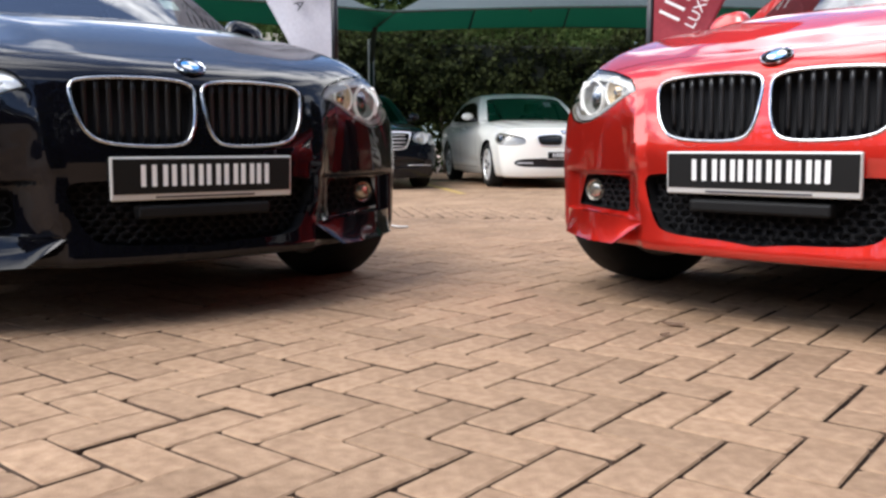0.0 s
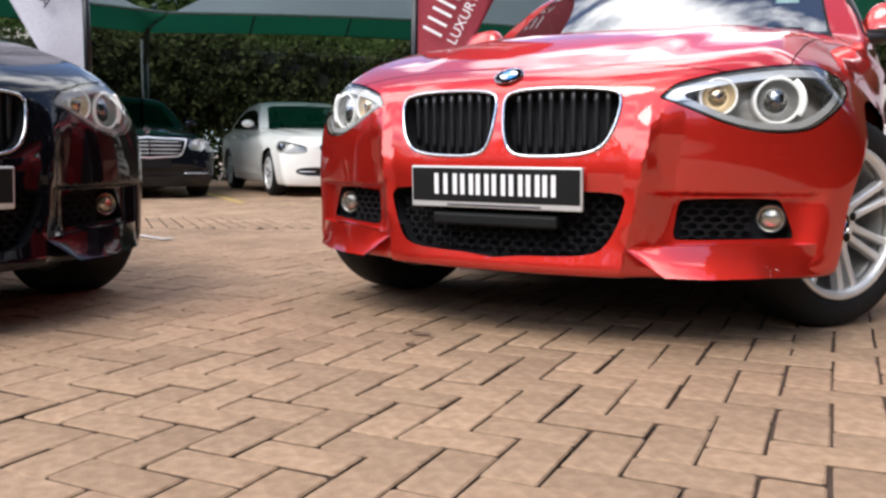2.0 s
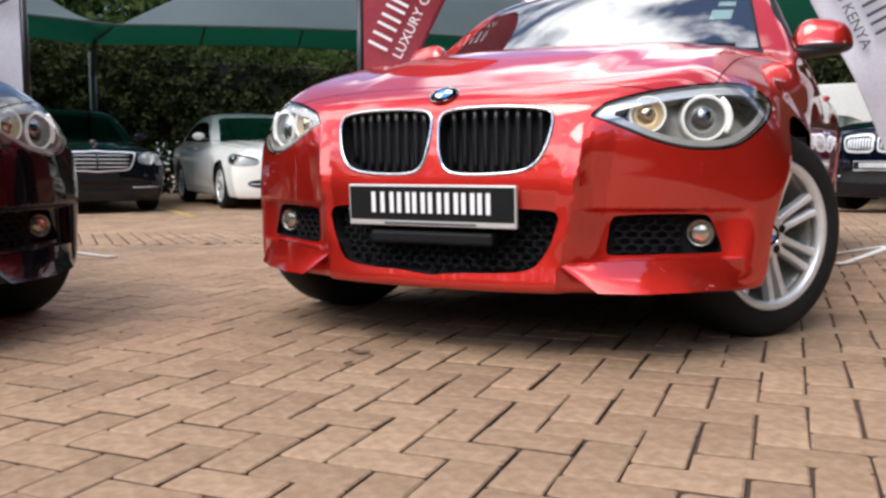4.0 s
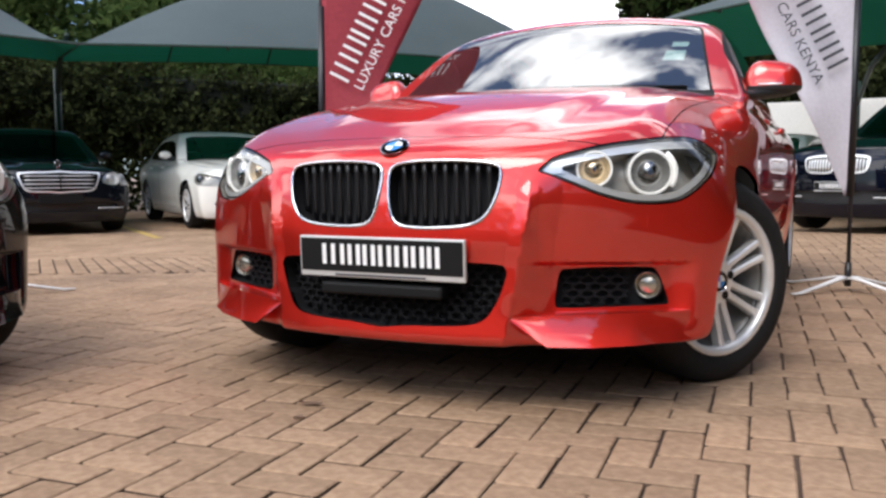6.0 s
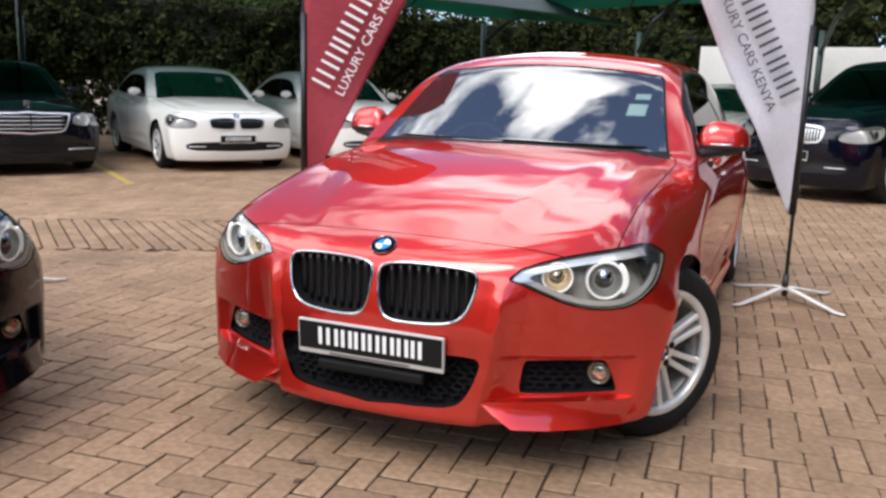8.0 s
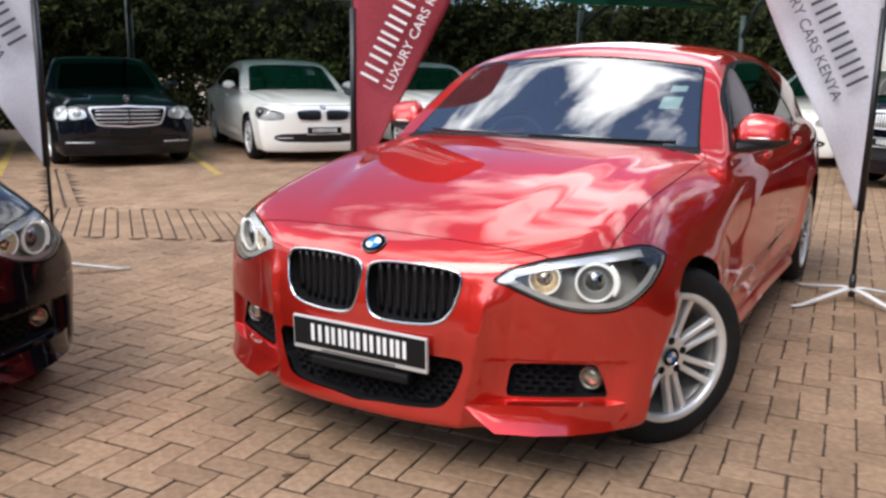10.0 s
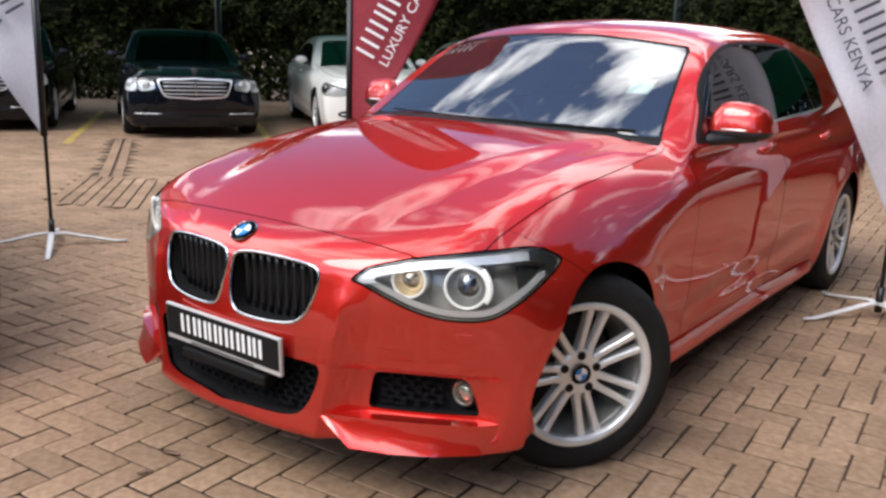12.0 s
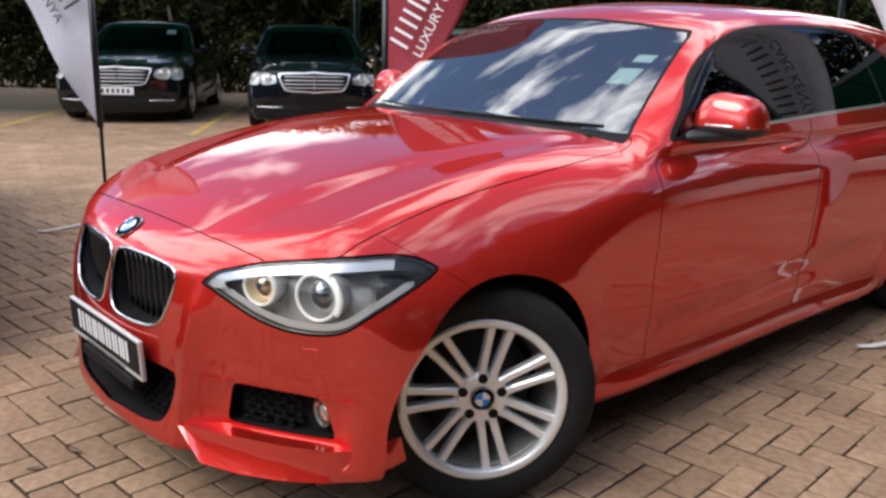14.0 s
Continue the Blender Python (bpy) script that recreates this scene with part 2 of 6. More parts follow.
def hatch_field(P):
    """The skin of a low hatchback with its nose to -y and the front axle at y = 0: below 0 inside."""
    nose, hood = spl(*P["nose"]), spl(*P["hood"])
    roof, half, belly = spl(*P["roof"]), spl(*P["half"]), spl(*P["belly"])
    side = spl(*P["side"])
    rear, bow, wheel = spl(*P["rear"]), P["bow"], P["wheels"]
    (wy, wz, slope, wbow), (gx, gz, lean) = P["screen"], P["glass"]

    def f(p):
        x, y, z = np.abs(p[..., 0]), p[..., 1], p[..., 2]
        front = nose(z) + (bow[0] + bow[2] * step(z, 0.4, 0.7)) * x ** (bow[1] + bow[3] * step(z, 0.7, 0.4))
        chin = P.get("chin", 0)
        if chin:
            # keel round the middle inlet, and the blades under the outer ones
            keel = x - (0.405 - 0.16 * np.clip(0.55 - z, 0, 0.4))
            out = np.clip((keel + 0.004) / (0.026 + 0.03 * step(z, 0.52, 0.42)), 0, 1)
            front = front - 0.029 * (1 - out * (2 - out)) * step(z, 0.655, 0.44)
            front = front - 0.013 * np.clip(1 - np.abs(keel - 0.012) / 0.055, 0, 1) * step(z, 0.66, 0.56) * step(z, 0.26, 0.34)
            front = front + 0.034 * step(z, 0.414, 0.399) * step(z, 0.225, 0.26) * step(x, 0.37, 0.46) * step(x, 0.81, 0.71)
        a = (front - y) * 0.93
        w = half(y) + side(z)
        for hy in wheel[:2]:
            r = np.hypot(y - hy, z - wheel[2])
            w = w + P["flare"] * bump(r, wheel[3] + 0.02, 0.07)
        crease = P["crease"]
        if crease:
            line = z - (crease[0] + crease[1] * y)
            w = w + crease[2] * step(line, -0.24, 0.0) * step(line, 0.08, 0.0) * step(y, 0.2, 0.9)
            low = z - (0.36 + 0.035 * (y - 0.5))
            w = w - 0.012 * step(low, 0.09, 0.0) * step(low, -0.08, 0.0) * step(y, 0.45, 0.9) * step(y, 2.5, 2.0)
        b = x - w
        drop = P["drop"][0] * x**2 + P["drop"][1] * (1 - 0.57 * step(y, 0.1, 0.75)) * np.maximum(x - P["drop"][2], 0) ** 2
        ridge = x - (0.30 + 0.28 * np.clip((y + 0.62) / 1.3, 0, 1.1))
        dome = P["dome"] * step(ridge, 0.075, -0.06) * step(y, -0.64, -0.2)
        c = (z - (hood(y) + dome - drop)) * 0.93
        low = smax(smax(a, b, bow[4]), c, 0.05)
        low = smax(low, y - rear(z) + 0.16 * x**2, 0.1)
        low = smax(low, belly(y) - z, 0.03)
        s = (wy + (z - wz) * slope + P["screen_sag"] * (z - wz) * (z - 1.29) + wbow * x * x - y) * 0.55
        crown = P.get("crown", (0.16, 0.35))
        t = z - (roof(y) - crown[0] * x * x - crown[1] * np.maximum(x - 0.4, 0) ** 2)
        g = (x - (gx - np.where(z > gz, (z - gz) * lean, (gz - z) * 0.5) - 0.32 * np.maximum(z - gz, 0) ** 2 - 0.03 * np.maximum(y - 1.9, 0) ** 2)) * 0.9
        top = smax(smax(s, g, 0.035), t, 0.05)
        top = smax(top, (y - rear(z) + 0.16 * x**2) * 0.8, 0.06)
        top = smax(top, P["base"] - z, 0.02)
        out = smin(low, top, 0.012 + 0.035 * step(x, 0.6, 0.76))
        return out

    return f


HATCH = dict(
    nose=((0.12, 0.2, 0.3, 0.4, 0.5, 0.6, 0.66, 0.714, 0.8), (-0.69, -0.675, -0.66, -0.655, -0.66, -0.662, -0.652, -0.625, -0.52)),
    bow=(0.437, 2.466, 0.068, -0.136, 0.07),
    hood=((-0.75, -0.6, -0.4, 0.0, 0.4, 0.68, 1.0, 1.6, 2.4, 3.2, 3.7), (0.69, 0.722, 0.793, 0.898, 0.952, 0.968, 0.985, 0.97, 0.985, 1.01, 1.0)),
    drop=(0.058, 3.0, 0.6),
    half=((-0.6, -0.3, 0.0, 0.5, 1.0, 2.0, 2.9, 3.3, 3.7), (0.838, 0.862, 0.876, 0.868, 0.872, 0.872, 0.885, 0.86, 0.8)),
    side=((0.15, 0.25, 0.4, 0.55, 0.68, 0.8, 0.95), (-0.07, -0.035, -0.008, 0.0, 0.0, -0.015, -0.06)),
    roof=((0.9, 1.2, 1.5, 1.9, 2.4, 2.9, 3.4, 3.8), (1.279, 1.35, 1.393, 1.41, 1.406, 1.365, 1.3, 1.25)),
    rear=((0.2, 0.5, 0.75, 0.95, 1.3, 1.4), (3.62, 3.72, 3.72, 3.66, 3.45, 3.4)),
    belly=((-0.7, -0.45, -0.2, 0.4, 2.2, 3.0, 3.6), (0.187, 0.193, 0.19, 0.162, 0.15, 0.2, 0.28)),
    screen=(0.534, 0.93, 1.58, 0.35), screen_sag=0.5, glass=(0.80, 0.93, 0.36), base=0.8,
    wheels=(0.0, 2.84, 0.312, 0.352), flare=0.012, crease=(0.785, 0.045, 0.007), dome=0.012, chin=1)


def skin(f, low, high, cell):
    """Triangles of f = 0 inside a box, by surface nets, drawn onto the surface."""
    n = [int(round((b - a) / cell)) + 1 for a, b in zip(low, high)]
    axes = [a + cell * np.arange(k) for a, k in zip(low, n)]
    v = np.empty(n, np.float32)
    for i0 in range(0, n[0], 12):
        part_axes = np.meshgrid(axes[0][i0 : i0 + 12], axes[1], axes[2], indexing="ij")
        v[i0 : i0 + 12] = f(np.stack(part_axes, -1))
    inside = v < 0
    total, count = np.zeros([k - 1 for k in n] + [3]), np.zeros([k - 1 for k in n])
    corner = np.stack(np.meshgrid(*[a[:-1] for a in axes], indexing="ij"), -1)
    for d in range(3):
        for o in ((0, 0), (0, 1), (1, 0), (1, 1)):
            off = list(o)
            off.insert(d, 0)
            end = off.copy()
            end[d] = 1
            s0 = tuple(slice(q, k - 1 + q) for q, k in zip(off, n))
            s1 = tuple(slice(q, k - 1 + q) for q, k in zip(end, n))
            cross = inside[s0] != inside[s1]
            u = np.where(cross, v[s0] / np.where(cross, v[s0] - v[s1], 1), 0)
            for k in range(3):
                total[..., k] += cross * (off[k] + (u if k == d else 0))
            count += cross
    live = count > 0
    ids = np.full(live.shape, -1)
    ids[live] = np.arange(live.sum())
    verts = corner[live] + cell * total[live] / count[live][:, None]
    faces = []
    for d in range(3):
        e, g = [k for k in range(3) if k != d]
        s0 = [slice(1, k - 1) for k in n]
        s0[d] = slice(0, n[d] - 1)
        s1 = s0.copy()
        s1[d] = slice(1, n[d])
        a, b = inside[tuple(s0)], inside[tuple(s1)]
        at = np.argwhere(a != b)
        at[:, e] += 1
        at[:, g] += 1
        flip = a[a != b]
        quad = []
        for q in ((0, 0), (1, 0), (1, 1), (0, 1)):
            c = at.copy()
            c[:, e] -= q[0]
            c[:, g] -= q[1]
            quad.append(ids[tuple(c.T)])
        quad = np.stack(quad, 1)
        turn = flip if d != 1 else ~flip
        quad[~turn] = quad[~turn][:, ::-1]
        faces.append(quad)
    quad = np.concatenate(faces)
    quad = quad[(quad >= 0).all(1)]
    for _ in range(3):
        g = slope_of(f, verts)
        verts = verts - (f(verts) / np.maximum((g * g).sum(-1), 0.1)).clip(-cell, cell)[:, None] * g
    return verts, np.concatenate([quad[:, [0, 1, 2]], quad[:, [0, 2, 3]]])


def slope_of(f, p, h=0.0015):
    return np.stack([(f(p + h * e) - f(p - h * e)) / (2 * h) for e in np.eye(3)], -1)


def cut(verts, tris, d):
    """Splits triangles where d changes sign: (verts, those below 0, those above)."""
    sign = d < 0
    k = sign[tris].sum(1)
    neg, pos, mixed = tris[k == 3], tris[k == 0], tris[(k == 1) | (k == 2)]
    if not len(mixed):
        return verts, neg, pos
    s = sign[mixed]
    one = s.sum(1) == 1
    lone = np.where(one[:, None], s, ~s).argmax(1)
    r = np.arange(len(mixed))
    a, b, c = mixed[r, lone], mixed[r, (lone + 1) % 3], mixed[r, (lone + 2) % 3]
    edges = np.sort(np.concatenate([np.stack([a, b], 1), np.stack([a, c], 1)]), 1)
    uniq, back = np.unique(edges, axis=0, return_inverse=True)
    back = back.ravel()
    u = d[uniq[:, 0]] / (d[uniq[:, 0]] - d[uniq[:, 1]])
    fresh = verts[uniq[:, 0]] * (1 - u[:, None]) + verts[uniq[:, 1]] * u[:, None]
    ab, ac = len(verts) + back[: len(r)], len(verts) + back[len(r) :]
    tip = np.stack([a, ab, ac], 1)
    rest = np.concatenate([np.stack([ab, b, c], 1), np.stack([ab, c, ac], 1)])
    two = np.concatenate([one, one])
    neg = np.concatenate([neg, tip[one], rest[~two]])
    pos = np.concatenate([pos, tip[~one], rest[two]])
    return np.concatenate([verts, fresh]), neg, pos


def ring_distance(px, py, ring):
    """Signed distance to a closed outline: below 0 inside."""
    ring = np.array(ring, float)
    best, inside = np.full(px.shape, 1e9), np.zeros(px.shape, bool)
    for (x0, y0), (x1, y1) in zip(ring, np.roll(ring, -1, 0)):
        ex, ey = x1 - x0, y1 - y0
        wx, wy = px - x0, py - y0
        u = np.clip((wx * ex + wy * ey) / (ex * ex + ey * ey + 1e-12), 0, 1)
        best = np.minimum(best, (wx - u * ex) ** 2 + (wy - u * ey) ** 2)
        if ey:
            inside ^= ((y0 <= py) != (y1 <= py)) & (px < x0 + (py - y0) * ex / ey)
    return np.where(inside, -1, 1) * np.sqrt(best)


def rounded(ring, steps=5):
    """A closed outline drawn smooth through its knots."""
    p = np.array(ring, float)
    out = []
    for i in range(len(p)):
        a, b, c, d = (p[(i + k) % len(p)] for k in (-1, 0, 1, 2))
        for s in range(steps):
            u = s / steps
            out.append(0.5 * (2 * b + (c - a) * u + (2 * a - 5 * b + 4 * c - d) * u * u + (3 * b - a - 3 * c + d) * u**3))
    return np.array(out)


class Shell:
    """A skin that is cut into panels."""

    def __init__(self, f, verts, tris):
        self.f, self.verts, self.tris = f, verts, tris

    def take(self, field, gap=0.0):
        """Cuts out what lies below 0 in field and returns its triangles; gap leaves a joint round it."""
        d = field(self.verts)
        self.verts, inner, outer = cut(self.verts, self.tris, d)
        if gap:
            self.verts, inner, _ = cut(self.verts, inner, field(self.verts) + gap)
            self.verts, _, outer = cut(self.verts, outer, field(self.verts) - gap)
        self.tris = outer
        return inner

    def strip(self, tris, field, wide):
        """The band within wide of field's 0."""
        self.verts, near, _ = cut(self.verts, tris, field(self.verts) - wide)
        self.verts, _, near = cut(self.verts, near, field(self.verts) + wide)
        return near

    def mesh(self, name, tris, mat, parent, label="", sink=0.0, lip=0.0, into=None, m=None):
        """One panel as a part; sink moves it inwards, lip folds its edges inwards by so much."""
        keep, back = np.unique(tris, return_inverse=True)
        t, v = back.reshape(-1, 3), self.verts[keep]
        t = t[(t[:, 0] != t[:, 1]) & (t[:, 1] != t[:, 2]) & (t[:, 0] != t[:, 2])]
        g = slope_of(self.f, v)
        normal = g / np.maximum(np.linalg.norm(g, axis=1), 1e-6)[:, None]
        v = v - sink * normal
        if lip:
            e = np.concatenate([t[:, [0, 1]], t[:, [1, 2]], t[:, [2, 0]]])
            key = np.sort(e, 1)
            _, first, n = np.unique(key, axis=0, return_index=True, return_counts=True)
            rim = e[first[n == 1]]
            way = -normal if into is None else np.broadcast_to(np.array(into, float), normal.shape)
            ids, ri = np.unique(rim, return_inverse=True)
            ri = ri.reshape(-1, 2)
            base, deep = len(v), len(v) + len(ids)
            v = np.concatenate([v, v[ids], v[ids] + lip * way[ids]])
            side = np.cross(v[rim[:, 1]] - v[rim[:, 0]], way[rim[:, 0]])
            wall = np.zeros((len(ids), 3))
            np.add.at(wall, ri[:, 0], side)
            np.add.at(wall, ri[:, 1], side)
            wall = wall / np.maximum(np.linalg.norm(wall, axis=1), 1e-9)[:, None]
            normal = np.concatenate([normal, wall, wall])
            a, b = base + ri[:, 0], base + ri[:, 1]
            c, d = deep + ri[:, 1], deep + ri[:, 0]
            t = np.concatenate([t, np.stack([b, a, d], 1), np.stack([b, d, c], 1)])
        me = bpy.data.meshes.new(name)
        me.vertices.add(len(v))
        me.vertices.foreach_set("co", v.astype(np.float32).ravel())
        me.loops.add(t.size)
        me.loops.foreach_set("vertex_index", t.astype(np.int32).ravel())
        me.polygons.add(len(t))
        me.polygons.foreach_set("loop_start", np.arange(0, t.size, 3, dtype=np.int32))
        me.update(calc_edges=True)
        me.validate()
        me.shade_smooth()
        if len(me.vertices) == len(normal):
            me.normals_split_custom_set_from_vertices(normal.astype(np.float32))
        me.materials.append(mat)
        ob = new(name, me)
        ob.parent = parent
        return tagged(ob, label)




# ---- wheels ----
def wheel(parent, m, radius, wide, rim, spokes, twin, mat=None, cap=None):
    """A wheel that faces +x, with its hub at the origin of m."""
    mat = mat or M_ALLOY
    w = new("wheel")
    w.parent, w.matrix_basis = parent, m
    h = wide / 2
    part("tyre", lathe([(rim - 0.004, -h + 0.02), (rim + 0.012, -h + 0.004), (radius - 0.035, -h), (radius - 0.012, -h + 0.012), (radius, -h + 0.035), (radius, h - 0.035),
                        (radius - 0.012, h - 0.012), (radius - 0.03, h - 0.001), (rim + 0.03, h + 0.003), (rim + 0.012, h - 0.002), (rim - 0.004, h - 0.016)], 64, closed=True), M_TYRE, w, "black road tyre", True)
    part("rim", lathe([(rim + 0.006, h - 0.004), (rim + 0.003, h + 0.001), (rim - 0.012, h - 0.001), (rim - 0.019, h - 0.010), (rim - 0.021, h - 0.03),
                       (rim - 0.006, h - 0.03)], 64, closed=True), mat, w, "silver alloy rim", True)
    # Dark barrel materials put the shade behind the spokes into colour.
    part("rim_barrel", lathe([(rim - 0.006, h - 0.028), (rim - 0.02, h - 0.05), (rim - 0.05, -h + 0.06), (rim - 0.02, -h + 0.01), (rim, -h + 0.01)], 48, closed=True), M_ALLOY_IN if cap else M_LINER, w, "inner rim darkened for shade behind the spokes", True)
    part("brake_disc", lathe([(0.03, -0.02), (rim * 0.68, -0.02), (rim * 0.68, -0.035), (0.03, -0.035)], 40), M_MESH, w, "", True)
    face = h - 0.026
    for k in range(spokes):
        for side in ((-1, 1) if twin else (0,)):
            a = k * math.tau / spokes + math.pi / 2
            bm = bmesh.new()
            rows = []
            for r, off, half, high in ((0.05, 0.0150, 0.0120, 0.0), (0.085, 0.0175, 0.0108, -0.004), (rim * 0.7, 0.0228, 0.0100, 0.004), (rim - 0.006, 0.0290, 0.0125, 0.012)):
                if not twin:
                    off, half = 0, 0.028 - 0.02 * (r - 0.05)
                rows.append([bm.verts.new((face + high + dx, off * side + dy, r)) for dx, dy in ((-0.03, -half), (-0.003, -half), (0.001, -half * 0.6), (0.001, half * 0.6), (-0.003, half), (-0.03, half))])
            for p, q in zip(rows, rows[1:]):
                for j in range(5):
                    bm.faces.new((p[j], p[j + 1], q[j + 1], q[j]))
            bmesh.ops.rotate(bm, verts=bm.verts, cent=(0, 0, 0), matrix=Matrix.Rotation(a, 3, "X"))
            bmesh.ops.recalc_face_normals(bm, faces=bm.faces)
            part("spoke", bm, mat, w)
    part("hub", lathe([(0.0, face + 0.001), (0.062, face + 0.001), (0.072, face - 0.006), (0.074, face - 0.04)], 32), mat, w, "", False)
    for k in range(5):
        a = k * math.tau / 5 + 0.3
        bm = lathe([(0.0, 0.0), (0.0135, 0.0), (0.0135, 0.004)], 12)
        bmesh.ops.translate(bm, verts=bm.verts, vec=(face - 0.001, 0.055 * math.cos(a), 0.055 * math.sin(a)))
        part("lug_bolt", bm, M_SEAL, w)
    if cap:
        roundel(w, Matrix.Translation((face + 0.003, 0, 0)) @ Euler((0, math.pi / 2, 0)).to_matrix().to_4x4() @ Matrix.Rotation(math.pi / 2, 4, "Z"), 0.033)
    else:
        part("hub_cap", lathe([(0.0, face + 0.006), (0.022, face + 0.005), (0.03, face)], 24), M_CHROME, w)
    return w


def roundel(parent, m, r, name="badge"):
    """A round badge on the xy plane of m, facing +z: dark ring, quarters in white and blue."""
    ob = part(name, lathe([(0.0, 0.0), (r, 0.0), (r, 0.003), (r * 0.93, 0.005), (r * 0.62, 0.005), (0.0, 0.005)], 32, "z"), M_GLOSSY, parent, "round badge with blue and white quarters")
    ob.matrix_basis = m
    part("ring", lathe([(r, 0.002), (r * 1.03, 0.004), (r * 0.99, 0.0068), (r * 0.95, 0.005)], 32, "z"), M_CHROME, ob)
    for k in range(4):
        bm = bmesh.new()
        fan = [bm.verts.new((r * 0.6 * math.cos(a), r * 0.6 * math.sin(a), 0.0068)) for a in [(k + s / 6) * math.pi / 2 for s in range(7)]]
        bm.faces.new([bm.verts.new((0, 0, 0.0072)), *fan])
        part("quarter", bm, M_BADGE_BLUE if k % 2 else M_BADGE_WHITE, ob)
    return ob


def strokes(wide):
    """Where the plain upright bars that stand for one character lie about its middle."""
    return (0.0,) if wide < 0.024 else (-0.28 * wide, 0.28 * wide)


def number_plate(parent, m, wide=0.505, tall=0.113, bars=8):
    """A show plate on the xz plane of m, facing -y: silver edge, black field, plain bars for its lettering."""
    ob = part("number_plate", box((wide, 0.014, tall), (0, 0, 0), 0.004), M_PLATE_EDGE, parent, "black show plate with white lettering in a silver frame")
    ob.matrix_basis = m
    part("field", box((wide - 0.011, 0.004, tall - 0.022), (0, -0.007, 0.0055), 0.001), M_PLATE, ob)
    widths = [0.046, 0.038, 0.034, 0.036, 0.038, 0.036, 0.034, 0.012][:bars]
    x = -sum(widths) / 2 - 0.004 * (bars - 1)
    k = wide / 0.505 * 1.1
    for wd in widths:
        for off in strokes(wd):
            part("character_bar", box((0.0112 * k, 0.002, tall * 0.5), ((x + wd / 2 + off) * k, -0.0095, 0.008)), M_INK, ob)
        x += wd + 0.008
    part("small_print", box((wide * 0.55, 0.001, 0.005), (0, -0.0075, -tall / 2 + 0.0075)), M_DARK_INK, ob)
    return ob


def on_skin(f, x, z, start=-1.2, stop=1.0):
    """Where a line along +y at (x, z) first meets the skin, and the outward normal there."""
    ys = np.linspace(start, stop, 1500)
    p = np.stack([np.full_like(ys, x), ys, np.full_like(ys, z)], -1)
    i = int(np.argmax(f(p) < 0))
    g = slope_of(f, p[i : i + 1])[0]
    return Vector(p[i]), Vector(g / np.linalg.norm(g))


def side_skin(f, y, z):
    """How far out the skin lies at (y, z)."""
    xs = np.linspace(1.0, 0.4, 1200)
    p = np.stack([xs, np.full_like(xs, y), np.full_like(xs, z)], -1)
    return float(xs[int(np.argmax(f(p) < 0))])


def mirrored(fn):
    """A field for the car's left side, made good for both sides."""
    return lambda p: fn(np.abs(p[:, 0]), p[:, 1], p[:, 2])


def hex_mesh(half_wide, low, high, cell, inside, depth_at, thick=0.0035):
    """A honeycomb of thin walls over the points (x, z) where inside(x, z) holds."""
    bm = bmesh.new()
    done = {}
    rows = int((high - low) / (cell * 0.75)) + 2
    cols = int(2 * half_wide / (cell * 1.5)) + 2
    for j in range(rows):
        for i in range(cols):
            cx, cz = -half_wide + (i + 0.5 * (j % 2)) * cell * 1.5, low + j * cell * 0.75
            pts = [(cx + cell * 0.75 * math.cos(a * math.pi / 3), cz + cell * 0.5 * math.sin(a * math.pi / 3)) for a in range(6)]
            for a in range(6):
                p, q = pts[a], pts[(a + 1) % 6]
                key = tuple(sorted([(round(p[0], 3), round(p[1], 3)), (round(q[0], 3), round(q[1], 3))]))
                if key in done or not inside((p[0] + q[0]) / 2, (p[1] + q[1]) / 2):
                    continue
                done[key] = 1
                y = depth_at((p[0] + q[0]) / 2, (p[1] + q[1]) / 2)
                d = Vector((q[0] - p[0], 0, q[1] - p[1]))
                s = Vector((d.z, 0, -d.x)).normalized() * thick / 2
                P, Q = Vector((p[0], y, p[1])), Vector((q[0], y, q[1]))
                back = Vector((0, 0.012, 0))
                v = [bm.verts.new(c) for c in (P - s, Q - s, Q + s, P + s, P - s + back, Q - s + back, Q + s + back, P + s + back)]
                for face in ((0, 1, 2, 3), (0, 4, 5, 1), (2, 6, 7, 3)):
                    bm.faces.new([v[c] for c in face])
    bmesh.ops.recalc_face_normals(bm, faces=bm.faces)
    return bm


def headrest_seat(parent, x, y, z=0.42):
    seat = part("seat", box((0.48, 0.5, 0.16), (x, y, z), 0.06), M_SEAT, parent, "dark cloth seat", True)
    bm = box((0.46, 0.14, 0.6), (0, 0, 0), 0.06)
    bmesh.ops.rotate(bm, verts=bm.verts, cent=(0, 0, 0), matrix=Matrix.Rotation(-0.3, 3, "X"))
    bmesh.ops.translate(bm, verts=bm.verts, vec=(x, y + 0.3, z + 0.34))
    part("backrest", bm, M_SEAT, seat, "", True)
    part("headrest", box((0.26, 0.1, 0.17), (x, y + 0.42, z + 0.74), 0.045), M_SEAT, seat, "", True)


def arch_liners(car, half, hy, hz, hr):
    """Dark half barrels over the wheels."""
    for sign in (1, -1):
        for y in hy:
            bm = bmesh.new()
            rows = []
            for x, r in ((half + 0.012, hr + 0.006), (half - 0.03, hr + 0.022), (0.5, hr + 0.02), (0.49, 0.02)):
                rows.append([bm.verts.new((sign * x, y + r * math.cos(a), hz + r * math.sin(a))) for a in np.linspace(-0.2, math.pi + 0.2, 33)])
            for p, q in zip(rows, rows[1:]):
                for k in range(32):
                    bm.faces.new((p[k], p[k + 1], q[k + 1], q[k]))
            part("wheel_arch_liner", bm, M_LINER, car, "", True)


